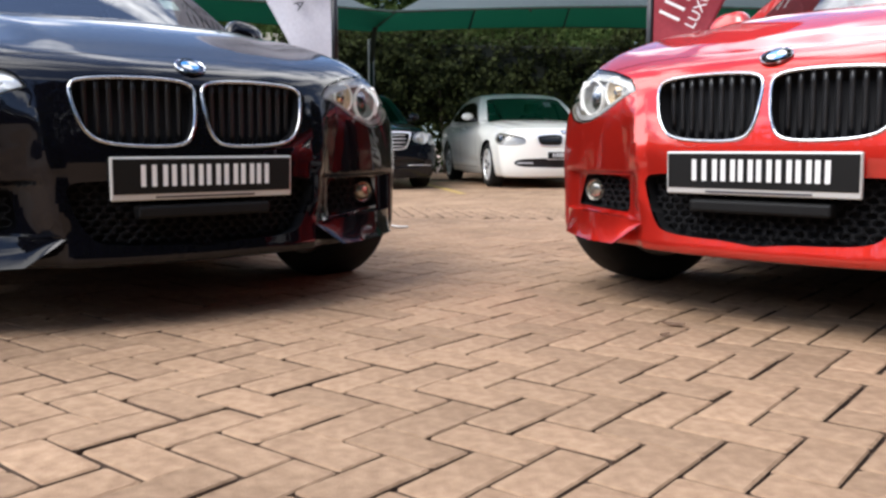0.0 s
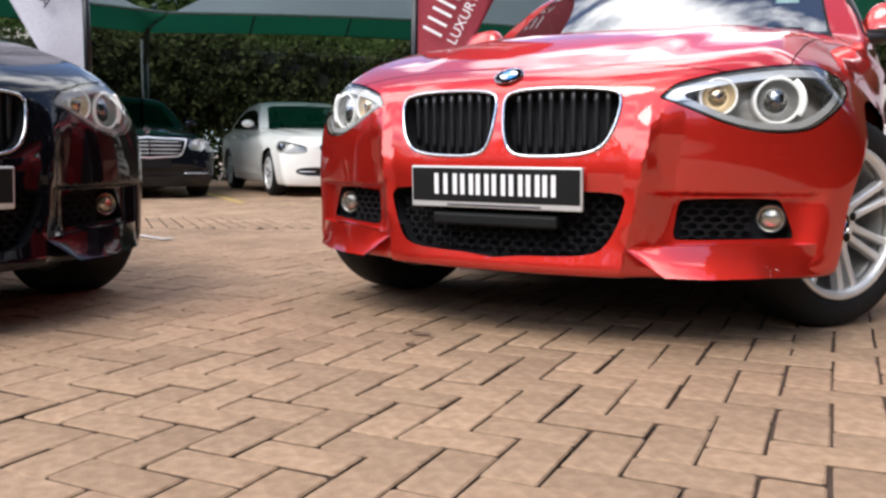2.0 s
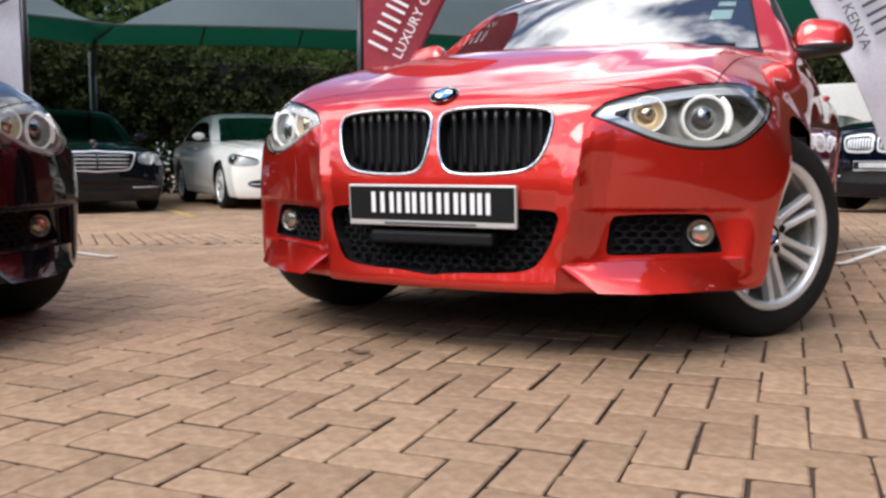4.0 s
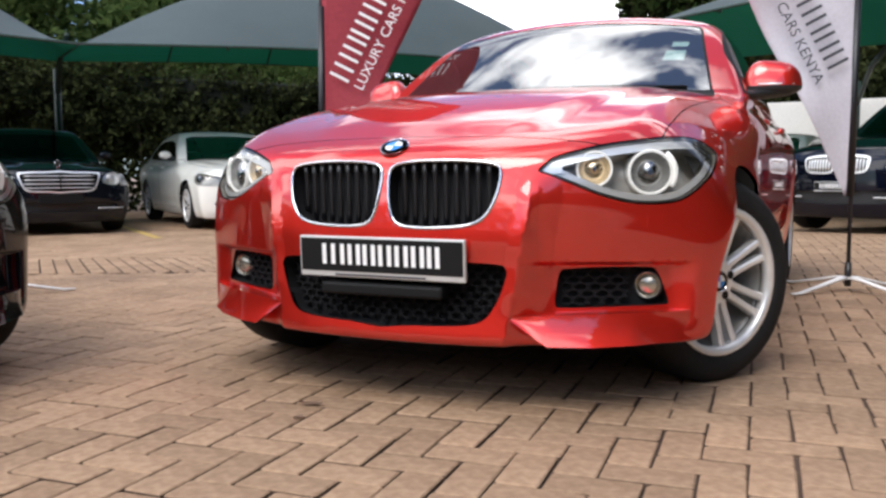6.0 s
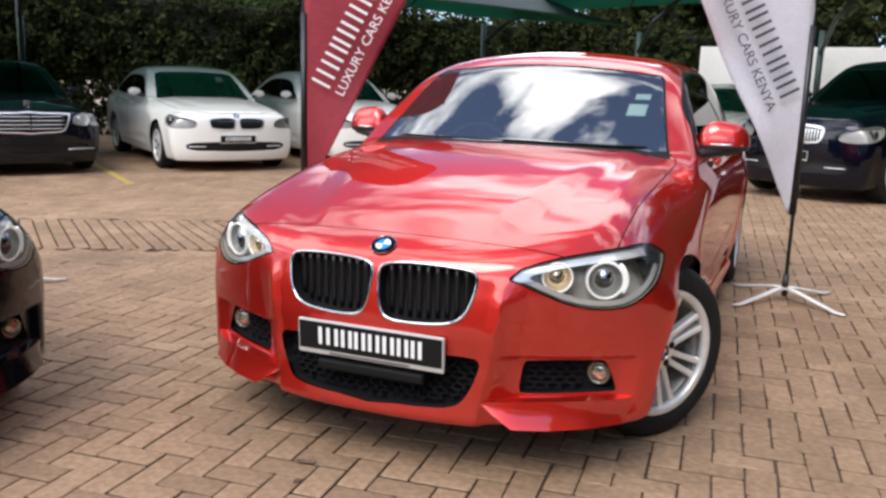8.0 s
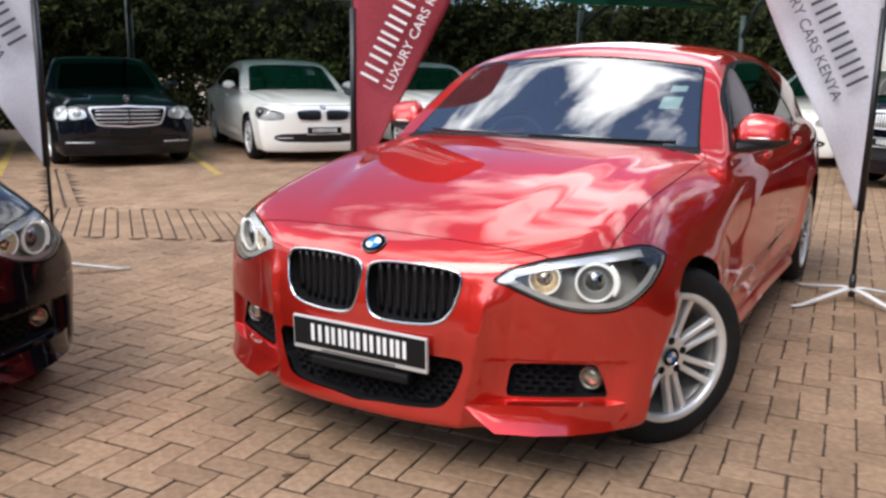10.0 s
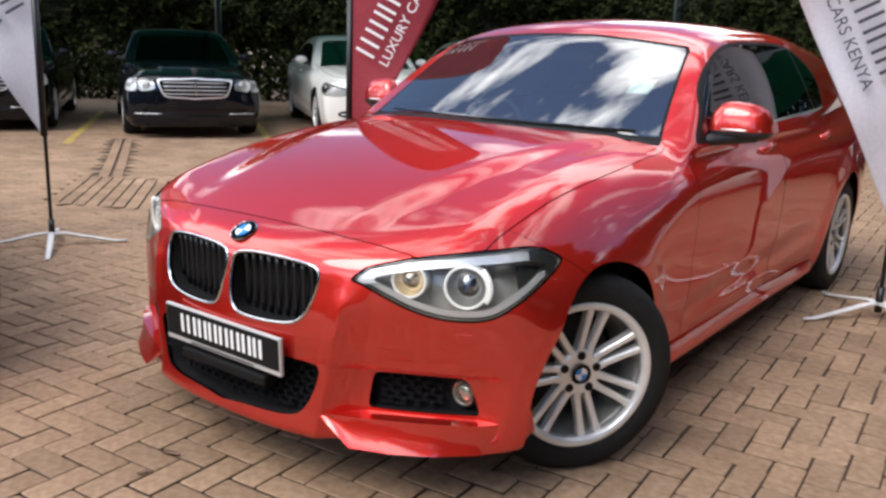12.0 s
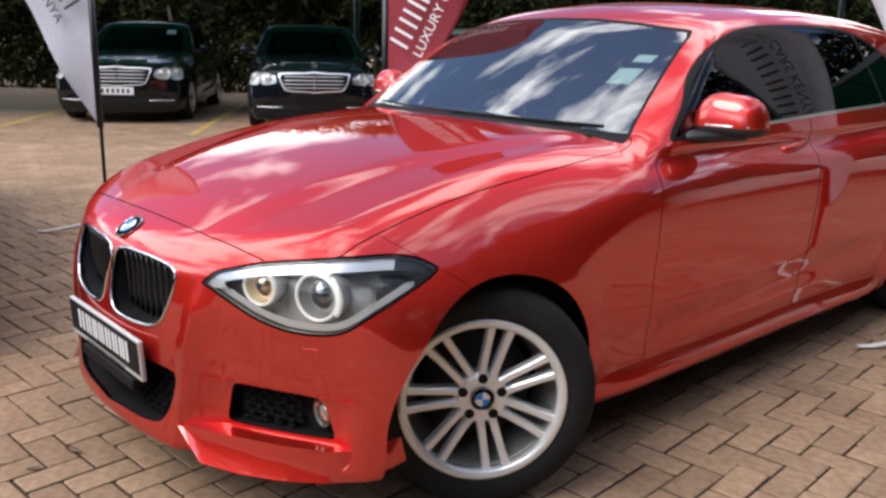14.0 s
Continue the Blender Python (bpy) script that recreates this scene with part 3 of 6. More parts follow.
KIDNEY = rounded([(0.013, 0.60), (0.012, 0.646), (0.03, 0.666), (0.09, 0.675), (0.2, 0.676), (0.295, 0.668), (0.321, 0.65), (0.321, 0.612), (0.308, 0.562), (0.285, 0.526), (0.25, 0.508), (0.19, 0.5), (0.10, 0.498), (0.045, 0.508), (0.022, 0.545)])
LAMP = rounded([(-0.13, 0.648), (-0.11, 0.668), (-0.08, 0.686), (0.022, 0.712), (0.128, 0.728), (0.224, 0.737), (0.319, 0.739), (0.384, 0.73), (0.427, 0.712), (0.443, 0.698), (0.419, 0.677), (0.372, 0.653), (0.31, 0.62), (0.264, 0.589),
                (0.225, 0.57), (0.177, 0.562), (0.12, 0.562), (0.07, 0.569), (0.011, 0.586), (-0.049, 0.612), (-0.104, 0.637)], 4)
FOG = rounded([(0.46, 0.384), (0.49, 0.392), (0.58, 0.396), (0.665, 0.395), (0.69, 0.385), (0.712, 0.33), (0.72, 0.299), (0.70, 0.294), (0.6, 0.291), (0.475, 0.287), (0.45, 0.294), (0.452, 0.34)], 3)
INLET = rounded([(-0.1, 0.41), (0.1, 0.41), (0.3, 0.408), (0.345, 0.395), (0.343, 0.362), (0.325, 0.31), (0.298, 0.266), (0.27, 0.25), (0.22, 0.242), (0.1, 0.237), (-0.1, 0.237)], 4)
SCREEN = [(-0.2, 0.9), (0.3, 0.9), (0.69, 0.93), (0.668, 0.975), (0.572, 1.262), (0.55, 1.284), (0.343, 1.308), (0.15, 1.322), (-0.2, 1.326)]
WINDOWS = rounded([(0.79, 0.953), (0.9, 1.045), (1.0, 1.132), (1.15, 1.222), (1.35, 1.282), (1.62, 1.312), (2.1, 1.318), (2.37, 1.29), (2.58, 1.21), (2.66, 1.13), (2.62, 1.04), (2.53, 1.0), (2.0, 0.985), (1.5, 0.97), (1.0, 0.952), (0.84, 0.944)], 3)
HOOD = [(-0.2, -0.537), (0.2, -0.536), (0.33, -0.531), (0.48, -0.515), (0.56, -0.5), (0.66, -0.43), (0.69, -0.38), (0.692, -0.25), (0.693, -0.08), (0.702, 0.14), (0.712, 0.384), (0.716, 0.634), (0.705, 0.7), (0.66, 0.74), (0.5, 0.7), (-0.2, 0.7)]


def hatchback(m, label):
    """The low hatchback, in red; its parts share one skin, cut along the real joints."""
    car = hold("car", m, label, "car", "hatchbacks at the front")
    f = hatch_field(HATCH)
    S = Shell(f, *skin(f, (-1.0, -0.85, 0.08), (1.0, 3.85, 1.5), 0.0125))
    hy, hz, hr = HATCH["wheels"][:2], HATCH["wheels"][2], HATCH["wheels"][3]
    S.take(mirrored(lambda x, y, z: np.maximum(np.minimum(np.hypot(y - hy[0], np.maximum(z - hz, -0.03)), np.hypot(y - hy[1], np.maximum(z - hz, -0.03))) - hr, 0.5 - x)))
    arch_liners(car, 0.80, hy, hz, hr)
    belly = spl(*HATCH["belly"])
    S.mesh("underbody", S.take(mirrored(lambda x, y, z: np.maximum(z - belly(y) - 0.004, x - 0.8))), M_LINER, car)
    # glass
    base = lambda x: 0.515 + 0.345 * x * x
    glass = mirrored(lambda x, y, z: np.maximum(np.maximum(ring_distance(x, z, SCREEN), (base(x) - y) * 0.8), y - 1.45))
    t = S.take(glass)
    S.verts, inner, frit = cut(S.verts, t, np.maximum(glass(S.verts) + 0.010, base(np.abs(S.verts[:, 0])) + 0.07 - 0.015 * S.verts[:, 0] ** 2 - S.verts[:, 1]))
    S.mesh("windscreen", inner, M_SCREEN, car, "clear windscreen glass").visible_shadow = False
    for x0, x1, z0, z1 in ((0.455, 0.535, 1.105, 1.155), (0.47, 0.535, 1.175, 1.2)):
        tris = inner
        for axis, lo, hi in ((0, x0, x1), (2, z0, z1)):
            S.verts, tris, _ = cut(S.verts, tris, np.abs(S.verts[:, axis] - (lo + hi) / 2) - (hi - lo) / 2)
        S.mesh("licence_sticker", tris, M_STICKER, car, "pale square sticker on the screen", sink=0.004)
    S.mesh("windscreen_edge", frit, M_VOID, car)
    side = mirrored(lambda x, y, z: np.maximum(ring_distance(y, z, WINDOWS), (0.45 - x)))
    t = S.take(side)
    post = lambda p: np.abs(p[:, 1] - 1.70 + 0.12 * (p[:, 2] - 1.0)) - 0.045
    S.verts, inner, trim = cut(S.verts, t, side(S.verts) + 0.013)
    S.verts, pillar, inner = cut(S.verts, inner, post(S.verts))
    # The lower edge is coloured pale, as black gloss reflecting the sky.
    S.verts, bright, trim = cut(S.verts, trim, np.maximum(S.verts[:, 2] - 0.952 - 0.034 * (S.verts[:, 1] - 1.0) - 0.012, 0.95 - S.verts[:, 1]))
    quarter = lambda p: p[:, 1] - 2.36 - 0.3 * (1.15 - p[:, 2])
    for sign in (1, -1):
        for tris, name, mat in ((trim, "window_trim", M_SEAL), (bright, "window_strip", M_SKY_GLINT), (pillar, "door_post", M_POST)):
            S.mesh(name, tris[sign * S.verts[tris].mean(1)[:, 0] > 0], mat, car)
        one = inner[sign * S.verts[inner].mean(1)[:, 0] > 0]
        yy = S.verts[one].mean(1)[:, 1]
        S.mesh("front_window", one[yy < 1.7], M_TINT, car, "dark tinted side glass").visible_shadow = False
        back = one[yy >= 1.7]
        S.verts, a, b = cut(S.verts, back, quarter(S.verts) - 0.008)
        S.mesh("rear_quarter_window", b, M_TINT, car).visible_shadow = False
        S.verts, a, bar = cut(S.verts, a, quarter(S.verts) + 0.008)
        S.mesh("window_bar", bar, M_TRIM, car)
        S.mesh("rear_window", a, M_TINT, car, "dark tinted side glass").visible_shadow = False
    # front openings
    lamp = mirrored(lambda x, y, z: np.maximum(ring_distance((x + y) * 0.7071, z, LAMP), y - 0.1))
    lens = S.take(lamp, 0.0015)
    kidney = mirrored(lambda x, y, z: np.maximum(ring_distance(x, z, KIDNEY), y + 0.35))
    grille = S.take(kidney)
    inlet = mirrored(lambda x, y, z: np.maximum(ring_distance(x, z, INLET), y + 0.35))
    mouth = S.take(inlet)
    fog = mirrored(lambda x, y, z: np.maximum(ring_distance(x, z, FOG), y + 0.2))
    pocket = S.take(fog)
    for sign in (1, -1):
        pick = lambda tris: tris[sign * S.verts[tris].mean(1)[:, 0] > 0]
        headlamp(S, car, f, pick(lens), lamp, sign)
        ob = S.mesh("kidney_grille", pick(grille), M_VOID, car, "black barred grille in a chrome ring", sink=0.055, lip=-0.05)
        ring = [on_skin(f, sign * x, z)[0] + Vector((0, -0.001, 0)) for x, z in KIDNEY[::2]]
        part("chrome_ring", rod(ring, 0.0048, 8, True, up=(0, 1, 0)), M_CHROME, ob, "", True)
        for k in range(9):
            x = 0.045 + 0.03 * k
            zs = [z for z in np.linspace(0.49, 0.69, 60) if ring_distance(np.array([x]), np.array([z]), KIDNEY)[0] < -0.004]
            rib = []
            for z in np.linspace(zs[0], zs[-1], 7):
                p, _ = on_skin(f, sign * x, z)
                rib.append(p + Vector((0, 0.009 + 0.045 * ((zs[-1] - z) / 0.18) ** 0.7, 0)))
            part("grille_bar", rod(rib, 0.0034, 6, flat=2.4, up=(1, 0, 0)), M_RIB, ob, "", True)
        ob = S.mesh("fog_pocket", pick(pocket), M_VOID, car, "black honeycomb air pocket", sink=0.05, lip=-0.05)
        depth = lambda x, z: on_skin(f, x, z)[0].y + 0.03
        # the pocket's skin is cut, but the field still holds its shape
        inside = lambda x, z: ring_distance(np.array([abs(x)]), np.array([z]), FOG)[0] < -0.004 and sign * x > 0 and abs(x) < 0.622
        bm = hex_mesh(0.74, 0.285, 0.395, 0.024, inside, depth)
        part("honeycomb", bm, M_VOID, ob)
        p, n = on_skin(f, sign * 0.664, 0.343)
        at = look(p + Vector((0, 0.04, 0)), p + Vector((0, 1, 0)) * 2)
        fl = part("fog_lamp", lathe([(0.036, -0.02), (0.036, 0.006), (0.033, 0.009), (0.031, 0.004), (0.02, -0.006), (0.0, -0.009)], 28, "z"), M_FOG, ob, "round clear fog lamp", True)
        fl.matrix_basis = at
        part("fog_ring", lathe([(0.0395, -0.004), (0.0385, 0.009), (0.0345, 0.012), (0.0325, 0.006)], 28, "z"), M_PLASTIC, fl, "", True)
        part("fog_lens", lathe([(0.032, 0.006), (0.018, 0.012), (0.0, 0.014)], 24, "z"), M_FOG, fl, "", True)
    ob = S.mesh("lower_inlet", mouth, M_VOID, car, "wide black lower air inlet", sink=0.07, lip=-0.07)
    depth = lambda x, z: on_skin(f, x, z)[0].y + 0.045
    part("honeycomb", hex_mesh(0.34, 0.225, 0.41, 0.024, lambda x, z: ring_distance(np.array([abs(x)]), np.array([z]), INLET)[0] < -0.008, depth), M_VOID, ob)
    part("grey_bar", box((0.37, 0.05, 0.034), (0, -0.675, 0.327), 0.008), M_SEAL, ob, "dark grey sensor bar")
    # panels
    hood = mirrored(lambda x, y, z: np.maximum(ring_distance(x, y, HOOD), 0.66 - z))
    whole = S.tris.copy()
    t = S.take(hood, 0.0017)
    S.mesh("hood", t, M_RED, car, lip=0.012)
    bumper = mirrored(lambda x, y, z: np.maximum(y + 0.17 - (0.70 - z) * 1.4, -y - 2))
    t = S.take(bumper, 0.0012)
    S.mesh("front_bumper", t, M_RED, car, lip=0.014)
    front, mid, rear = spl((0.25, 0.4, 0.62, 0.8, 0.9, 0.95), (0.66, 0.645, 0.64, 0.668, 0.715, 0.79)), spl((0.2, 0.6, 1.0), (1.60, 1.64, 1.70)), spl((0.28, 0.42, 0.6, 0.8, 1.02, 1.2), (2.33, 2.36, 2.44, 2.56, 2.66, 2.66))
    box_of = lambda x, y, z: np.maximum(np.maximum(0.262 + 0.02 * step(y, 1.0, 2.2) - z, z - 1.0 - 0.3 * step(y, 1.2, 1.4)), 0.5 - x)
    below = lambda x, y, z: np.maximum(z - (0.97 + 0.016 * (y - 0.8)), 0.5 - x)
    fd = mirrored(lambda x, y, z: np.maximum(np.maximum(front(z) - y, y - mid(z)), np.maximum(box_of(x, y, z), below(x, y, z))))
    rd = mirrored(lambda x, y, z: np.maximum(np.maximum(mid(z) + 0.004 - y, y - rear(z)), np.maximum(box_of(x, y, z), below(x, y, z))))
    a, b = S.take(fd, 0.0015), S.take(rd, 0.0015)
    for sign in (1, -1):
        for tris, name in ((a, "front_door"), (b, "rear_door")):
            door = S.mesh(name, tris[sign * S.verts[tris].mean(1)[:, 0] > 0], M_RED, car, lip=0.012)
            y = 1.46 if name == "front_door" else 2.36
            bm = rod([(sign * (side_skin(f, y + u, 0.872 + 0.09 * u) + out), y + u, 0.872 + 0.09 * u) for u, out in ((0.0, -0.01), (0.03, 0.006), (0.1, 0.011), (0.17, 0.006), (0.2, -0.01))], [0.011, 0.012, 0.013, 0.012, 0.011], 8, flat=1.2)
            part("door_handle", bm, M_RED, door, "", True)
        S.mesh("front_fender", S.take(lambda p: np.maximum(np.maximum(p[:, 1] - front(p[:, 2]), p[:, 2] - 0.95), 0.3 - sign * p[:, 0])), M_RED, car, lip=0.012)
    S.mesh("body_shell", S.tris, M_RED, car, lip=0.01)
    # dark joints behind the gaps
    for field in (hood, fd, rd):
        S.tris = whole
        band = S.strip(whole, field, 0.007)
        for sign in (1, -1):
            S.mesh("panel_joint", band[sign * S.verts[band].mean(1)[:, 0] > 0], M_SEAL, car, sink=0.008)
    # badge, plate, washers, stickers
    p, n = on_skin(f, 0, 0.712)
    roundel(car, look(p + n * 0.001, p - n), 0.041)
    number_plate(car, pose(0, -0.694, 0.4145, 3))
    for sign in (1, -1):
        mirror(car, sign)
        p, n = on_skin(f, sign * 0.69, 0.515)
        part("washer_cover", box((0.045, 0.006, 0.03), (0, 0, 0), 0.002), M_RED, car).matrix_basis = look(p - n * 0.0015, p - n) @ pose(0, 0, 0, 90)
    for sign in (1, -1):
        for y in hy:
            steer = 0 if y else -35 if sign > 0 else -20
            at = (sign * 0.768, y, hz) if y else (0.728, 0.045, hz) if sign > 0 else (-0.70, -0.01, hz)
            wheel(car, pose(*at, 0, 0, steer + (0 if sign > 0 else 180)), 0.314, 0.215, 0.222, 7, True, cap=True)
        blade(car, f, sign)
        side_skirt(car, sign)
    wiper(car)
    cabin(car)
    return car, f, S


def side_skirt(car, sign):
    """The painted sill blade between the wheels: it swells out and down, and tapers at both ends."""
    bm = bmesh.new()
    rows = []
    for y in np.linspace(0.385, 2.46, 40):
        grow = float(step(y, 0.36, 0.62) * step(y, 2.5, 2.28))
        flare = 0.012 * float(step(y, 1.5, 2.4))
        ring = [(0.826, 0.290), (0.838 + 0.008 * grow, 0.262), (0.842 + (0.018 + flare) * grow, 0.232), (0.842 + (0.022 + flare) * grow, 0.212), (0.836 + (0.016 + flare) * grow, 0.190), (0.79, 0.176)]
        rows.append([bm.verts.new((sign * x, y, z)) for x, z in ring])
    for a, b in zip(rows, rows[1:]):
        for k in range(len(a) - 1):
            bm.faces.new((a[k], a[k + 1], b[k + 1], b[k]))
    for end in (rows[0], rows[-1]):
        bm.faces.new(end)
    bmesh.ops.recalc_face_normals(bm, faces=bm.faces)
    smooth(bm)
    part("side_skirt", bm, M_RED, car, "painted sill blade between the wheels")


def blade(car, f, sign):
    """The painted blade under an outer inlet: it starts as a point beside the keel and juts down and out."""
    line = lambda knots: [Vector((sign * a(u), b(u), c(u))) for u in np.linspace(0, 1, 43) for a, b, c in [tuple(spl(np.linspace(0, 1, len(knots)), [k[i] for k in knots]) for i in range(3))]]
    top = line([(0.35, -0.652, 0.270), (0.40, -0.634, 0.2725), (0.45, -0.617, 0.275), (0.55, -0.573, 0.279), (0.65, -0.522, 0.282), (0.735, -0.459, 0.282), (0.778, -0.408, 0.283), (0.800, -0.357, 0.284)])
    corner = ((0.351, -0.656, 0.266), (0.455, -0.646, 0.198), (0.56, -0.599, 0.196), (0.66, -0.542, 0.2), (0.748, -0.466, 0.204), (0.785, -0.41, 0.206), (0.803, -0.357, 0.21))
    low = [Vector((sign * p[0], p[1], p[2])) for u in np.linspace(0, 1, 43) for p in [[float(np.interp(u, (0, 12 / 42, 3 / 7, 4 / 7, 5 / 7, 6 / 7, 1), [c[i] for c in corner])) for i in range(3)]]]
    tuck = [p + Vector((0, 0.09, 0.012)) for p in low]
    bm = bmesh.new()
    lines = [[p + Vector((0, 0.075, 0.004)) for p in top], top]
    for w, b in ((0.3, 0.004), (0.65, 0.005)):
        lines.append([p.lerp(q, w) + Vector((0, b, 0)) for p, q in zip(top, low)])
    lines += [low, tuck]
    grid = [[bm.verts.new(p) for p in line] for line in lines]
    for a, b in zip(grid, grid[1:]):
        for k in range(len(a) - 1):
            bm.faces.new((a[k], a[k + 1], b[k + 1], b[k]) if sign > 0 else (a[k + 1], a[k], b[k], b[k + 1]))
    bm.faces.new([line[-1] for line in grid])
    smooth(bm)
    for e in bm.edges:
        e.smooth = not (e.verts[0] in grid[1] and e.verts[1] in grid[1] or e.verts[0] in grid[-2] and e.verts[1] in grid[-2])
    bmesh.ops.recalc_face_normals(bm, faces=bm.faces)
    part("bumper_blade", bm, M_RED, car, "painted blade under the outer air pocket")


def headlamp(S, car, f, tris, lamp, sign):
    ob = S.mesh("headlamp", tris, M_LAMPBOX, car, "clear headlamp with two bright rings", sink=0.07, lip=-0.066)
    S.mesh("lens", tris, M_LENS, ob, "clear lamp lens").visible_shadow = False
    S.verts, core, rim = cut(S.verts, tris, lamp(S.verts) + 0.0045)
    S.mesh("lamp_seal", rim, M_SEAL, ob, sink=0.002)
    S.verts, core, edge = cut(S.verts, core, lamp(S.verts) + 0.009)
    S.verts, core, strip = cut(S.verts, core, lamp(S.verts) + 0.026)
    crown = lambda: 0.650 + 0.064 * (np.abs(S.verts[:, 0]) + S.verts[:, 1]) - S.verts[:, 2]
    outer = lambda: 0.345 - (np.abs(S.verts[:, 0]) + S.verts[:, 1]) * 0.7071
    S.verts, up, down = cut(S.verts, strip, crown())
    S.verts, up_edge, down_edge = cut(S.verts, edge, crown())
    S.verts, up_end, up = cut(S.verts, np.concatenate([up, up_edge]), outer())
    S.verts, down_end, down = cut(S.verts, down, outer() + 0.05)
    S.mesh("light_bar", up, M_WHITE_TRIM, ob, "bright upper light bar", sink=0.010)
    S.mesh("lower_trim", down, M_SATIN, ob, "satin silver lower trim", sink=0.016)
    S.mesh("lower_edge", np.concatenate([down_edge, up_end, down_end]), M_SMOKED, ob, "dark grey outer edge", sink=0.012)
    S.verts, smoked, core = cut(S.verts, core, outer() - 0.03)
    S.mesh("smoked_corner", smoked, M_SMOKED, ob, "dark smoked corner", sink=0.035)
    for x, z, r in ((0.550, 0.652, 0.043), (0.680, 0.643, 0.054)):
        p, n = on_skin(f, sign * x, z)
        way = Vector((sign * 0.42, -1, 0.0)).normalized()
        m = look(p - way * 0.036, p - way * 2)
        big = r > 0.05
        bowl = part("reflector", lathe([(r * 0.96, 0.008), (r * 0.86, -0.012), (r * 0.6, -0.026), (0.0, -0.03)], 32, "z"), M_REFLECT if big else M_AMBER, ob, "bright reflector bowl", True)
        bowl.matrix_basis = m
        part("light_ring", lathe([(r * 1.12, 0.002), (r * 1.11, 0.010), (r * 1.05, 0.014), (r * 0.97, 0.010), (r * 0.97, 0.002)], 40, "z"), M_RING, bowl, "white ring", True)
        part("sleeve", lathe([(r * 1.12, 0.003), (r * 1.18, -0.01), (r * 1.2, -0.04)], 32, "z"), M_SATIN, bowl, "satin silver sleeve", True)
        part("projector", lathe([(r * 0.72, -0.022), (r * 0.7, -0.008), (r * 0.55, 0.002), (r * 0.3, 0.007), (0.0, 0.009)], 28, "z"), M_BULB, bowl, "", True)
        if big:
            arc = [(sign * r * 1.22 * math.cos(a), r * 1.2 * math.sin(a), 0.008) for a in np.linspace(-0.6, 0.9, 12)]
            part("light_bracket", rod(arc, 0.0065, 8, up=(0, 0, 1)), M_RING, bowl, "white outer bracket of the ring", True)
        # a golden half ring on the bowl's inner side, for the ground's reflection
        bm = bmesh.new()
        rows = [[bm.verts.new((q * r * math.cos(a), q * r * math.sin(a), h)) for a in np.linspace(0.55 * math.pi, 1.35 * math.pi, 14) + (0 if sign > 0 else math.pi)] for q, h in ((0.93, 0.004), (0.8, -0.008), (0.68, -0.014))]
        for a, b in zip(rows, rows[1:]):
            for k in range(13):
                bm.faces.new((a[k], a[k + 1], b[k + 1], b[k]))
        part("ground_glint", bm, M_AMBER, bowl, "golden half ring painted as a reflection of the ground", True)


def mirror(car, sign):
    bm = bmesh.new()
    bmesh.ops.create_uvsphere(bm, u_segments=32, v_segments=20, radius=1.0)
    for v in bm.verts:
        x, y, z = v.co
        q = (abs(x) ** 3.2 + abs(y) ** 3.0 + abs(z) ** 3.2) ** (1 / 3.2)
        x, y, z = x / q, y / q, z / q
        out = 0.868 + 0.112 * x * (1 - (0.2 if x < 0 else 0.1) * max(z, 0))
        v.co = (sign * out, 0.995 + (0.075 if y < 0 else 0.035) * y * (1 - 0.15 * max(z, 0)) + 0.02 * x, 0.99 + (0.1 if z > 0 else 0.042) * z * (1 - 0.13 * x) + 0.004 * x)
    top, low = bm, bm.copy()
    for half, keep in ((top, 1), (low, -1)):
        bmesh.ops.bisect_plane(half, geom=half.verts[:] + half.edges[:] + half.faces[:], plane_co=(0, 0, 0.988), plane_no=(0, 0, -keep), clear_outer=True)
    ob = part("wing_mirror", top, M_RED, car, "wing mirror in body colour over a black foot", True)
    part("mirror_foot", low, M_PLASTIC, ob, "", True)
    part("arm", rod([(sign * 0.735, 0.85, 0.950), (sign * 0.79, 0.925, 0.952), (sign * 0.93, 0.985, 0.966)], [0.042, 0.042, 0.03], 12, flat=0.55), M_PLASTIC, ob, "", True)
    part("indicator", rod([(sign * 0.82, 0.919, 0.993), (sign * 0.89, 0.928, 0.993), (sign * 0.948, 0.952, 0.993), (sign * 0.969, 0.99, 0.993)], 0.007, 8, flat=0.7), M_WHITE_TRIM, ob, "pale indicator strip", True)


def wiper(car):
    for x0, x1, y0 in ((-0.55, 0.02, 0.0), (-0.02, 0.58, 0.01)):
        pts = [(x, 0.59 + 0.34 * x * x + y0, 0.979 + 0.004 * math.cos(x * 3)) for x in np.linspace(x0, x1, 8)]
        part("wiper", rod(pts, 0.004, 6), M_SEAL, car)
    pts = [(x, 0.512 + 0.345 * x * x, 0.963 - 0.045 * x * x) for x in np.linspace(-0.6, 0.6, 25)]
    part("cowl", rod(pts, 0.011, 8, flat=0.4), M_VOID, car, "black plastic scuttle under the screen", True)


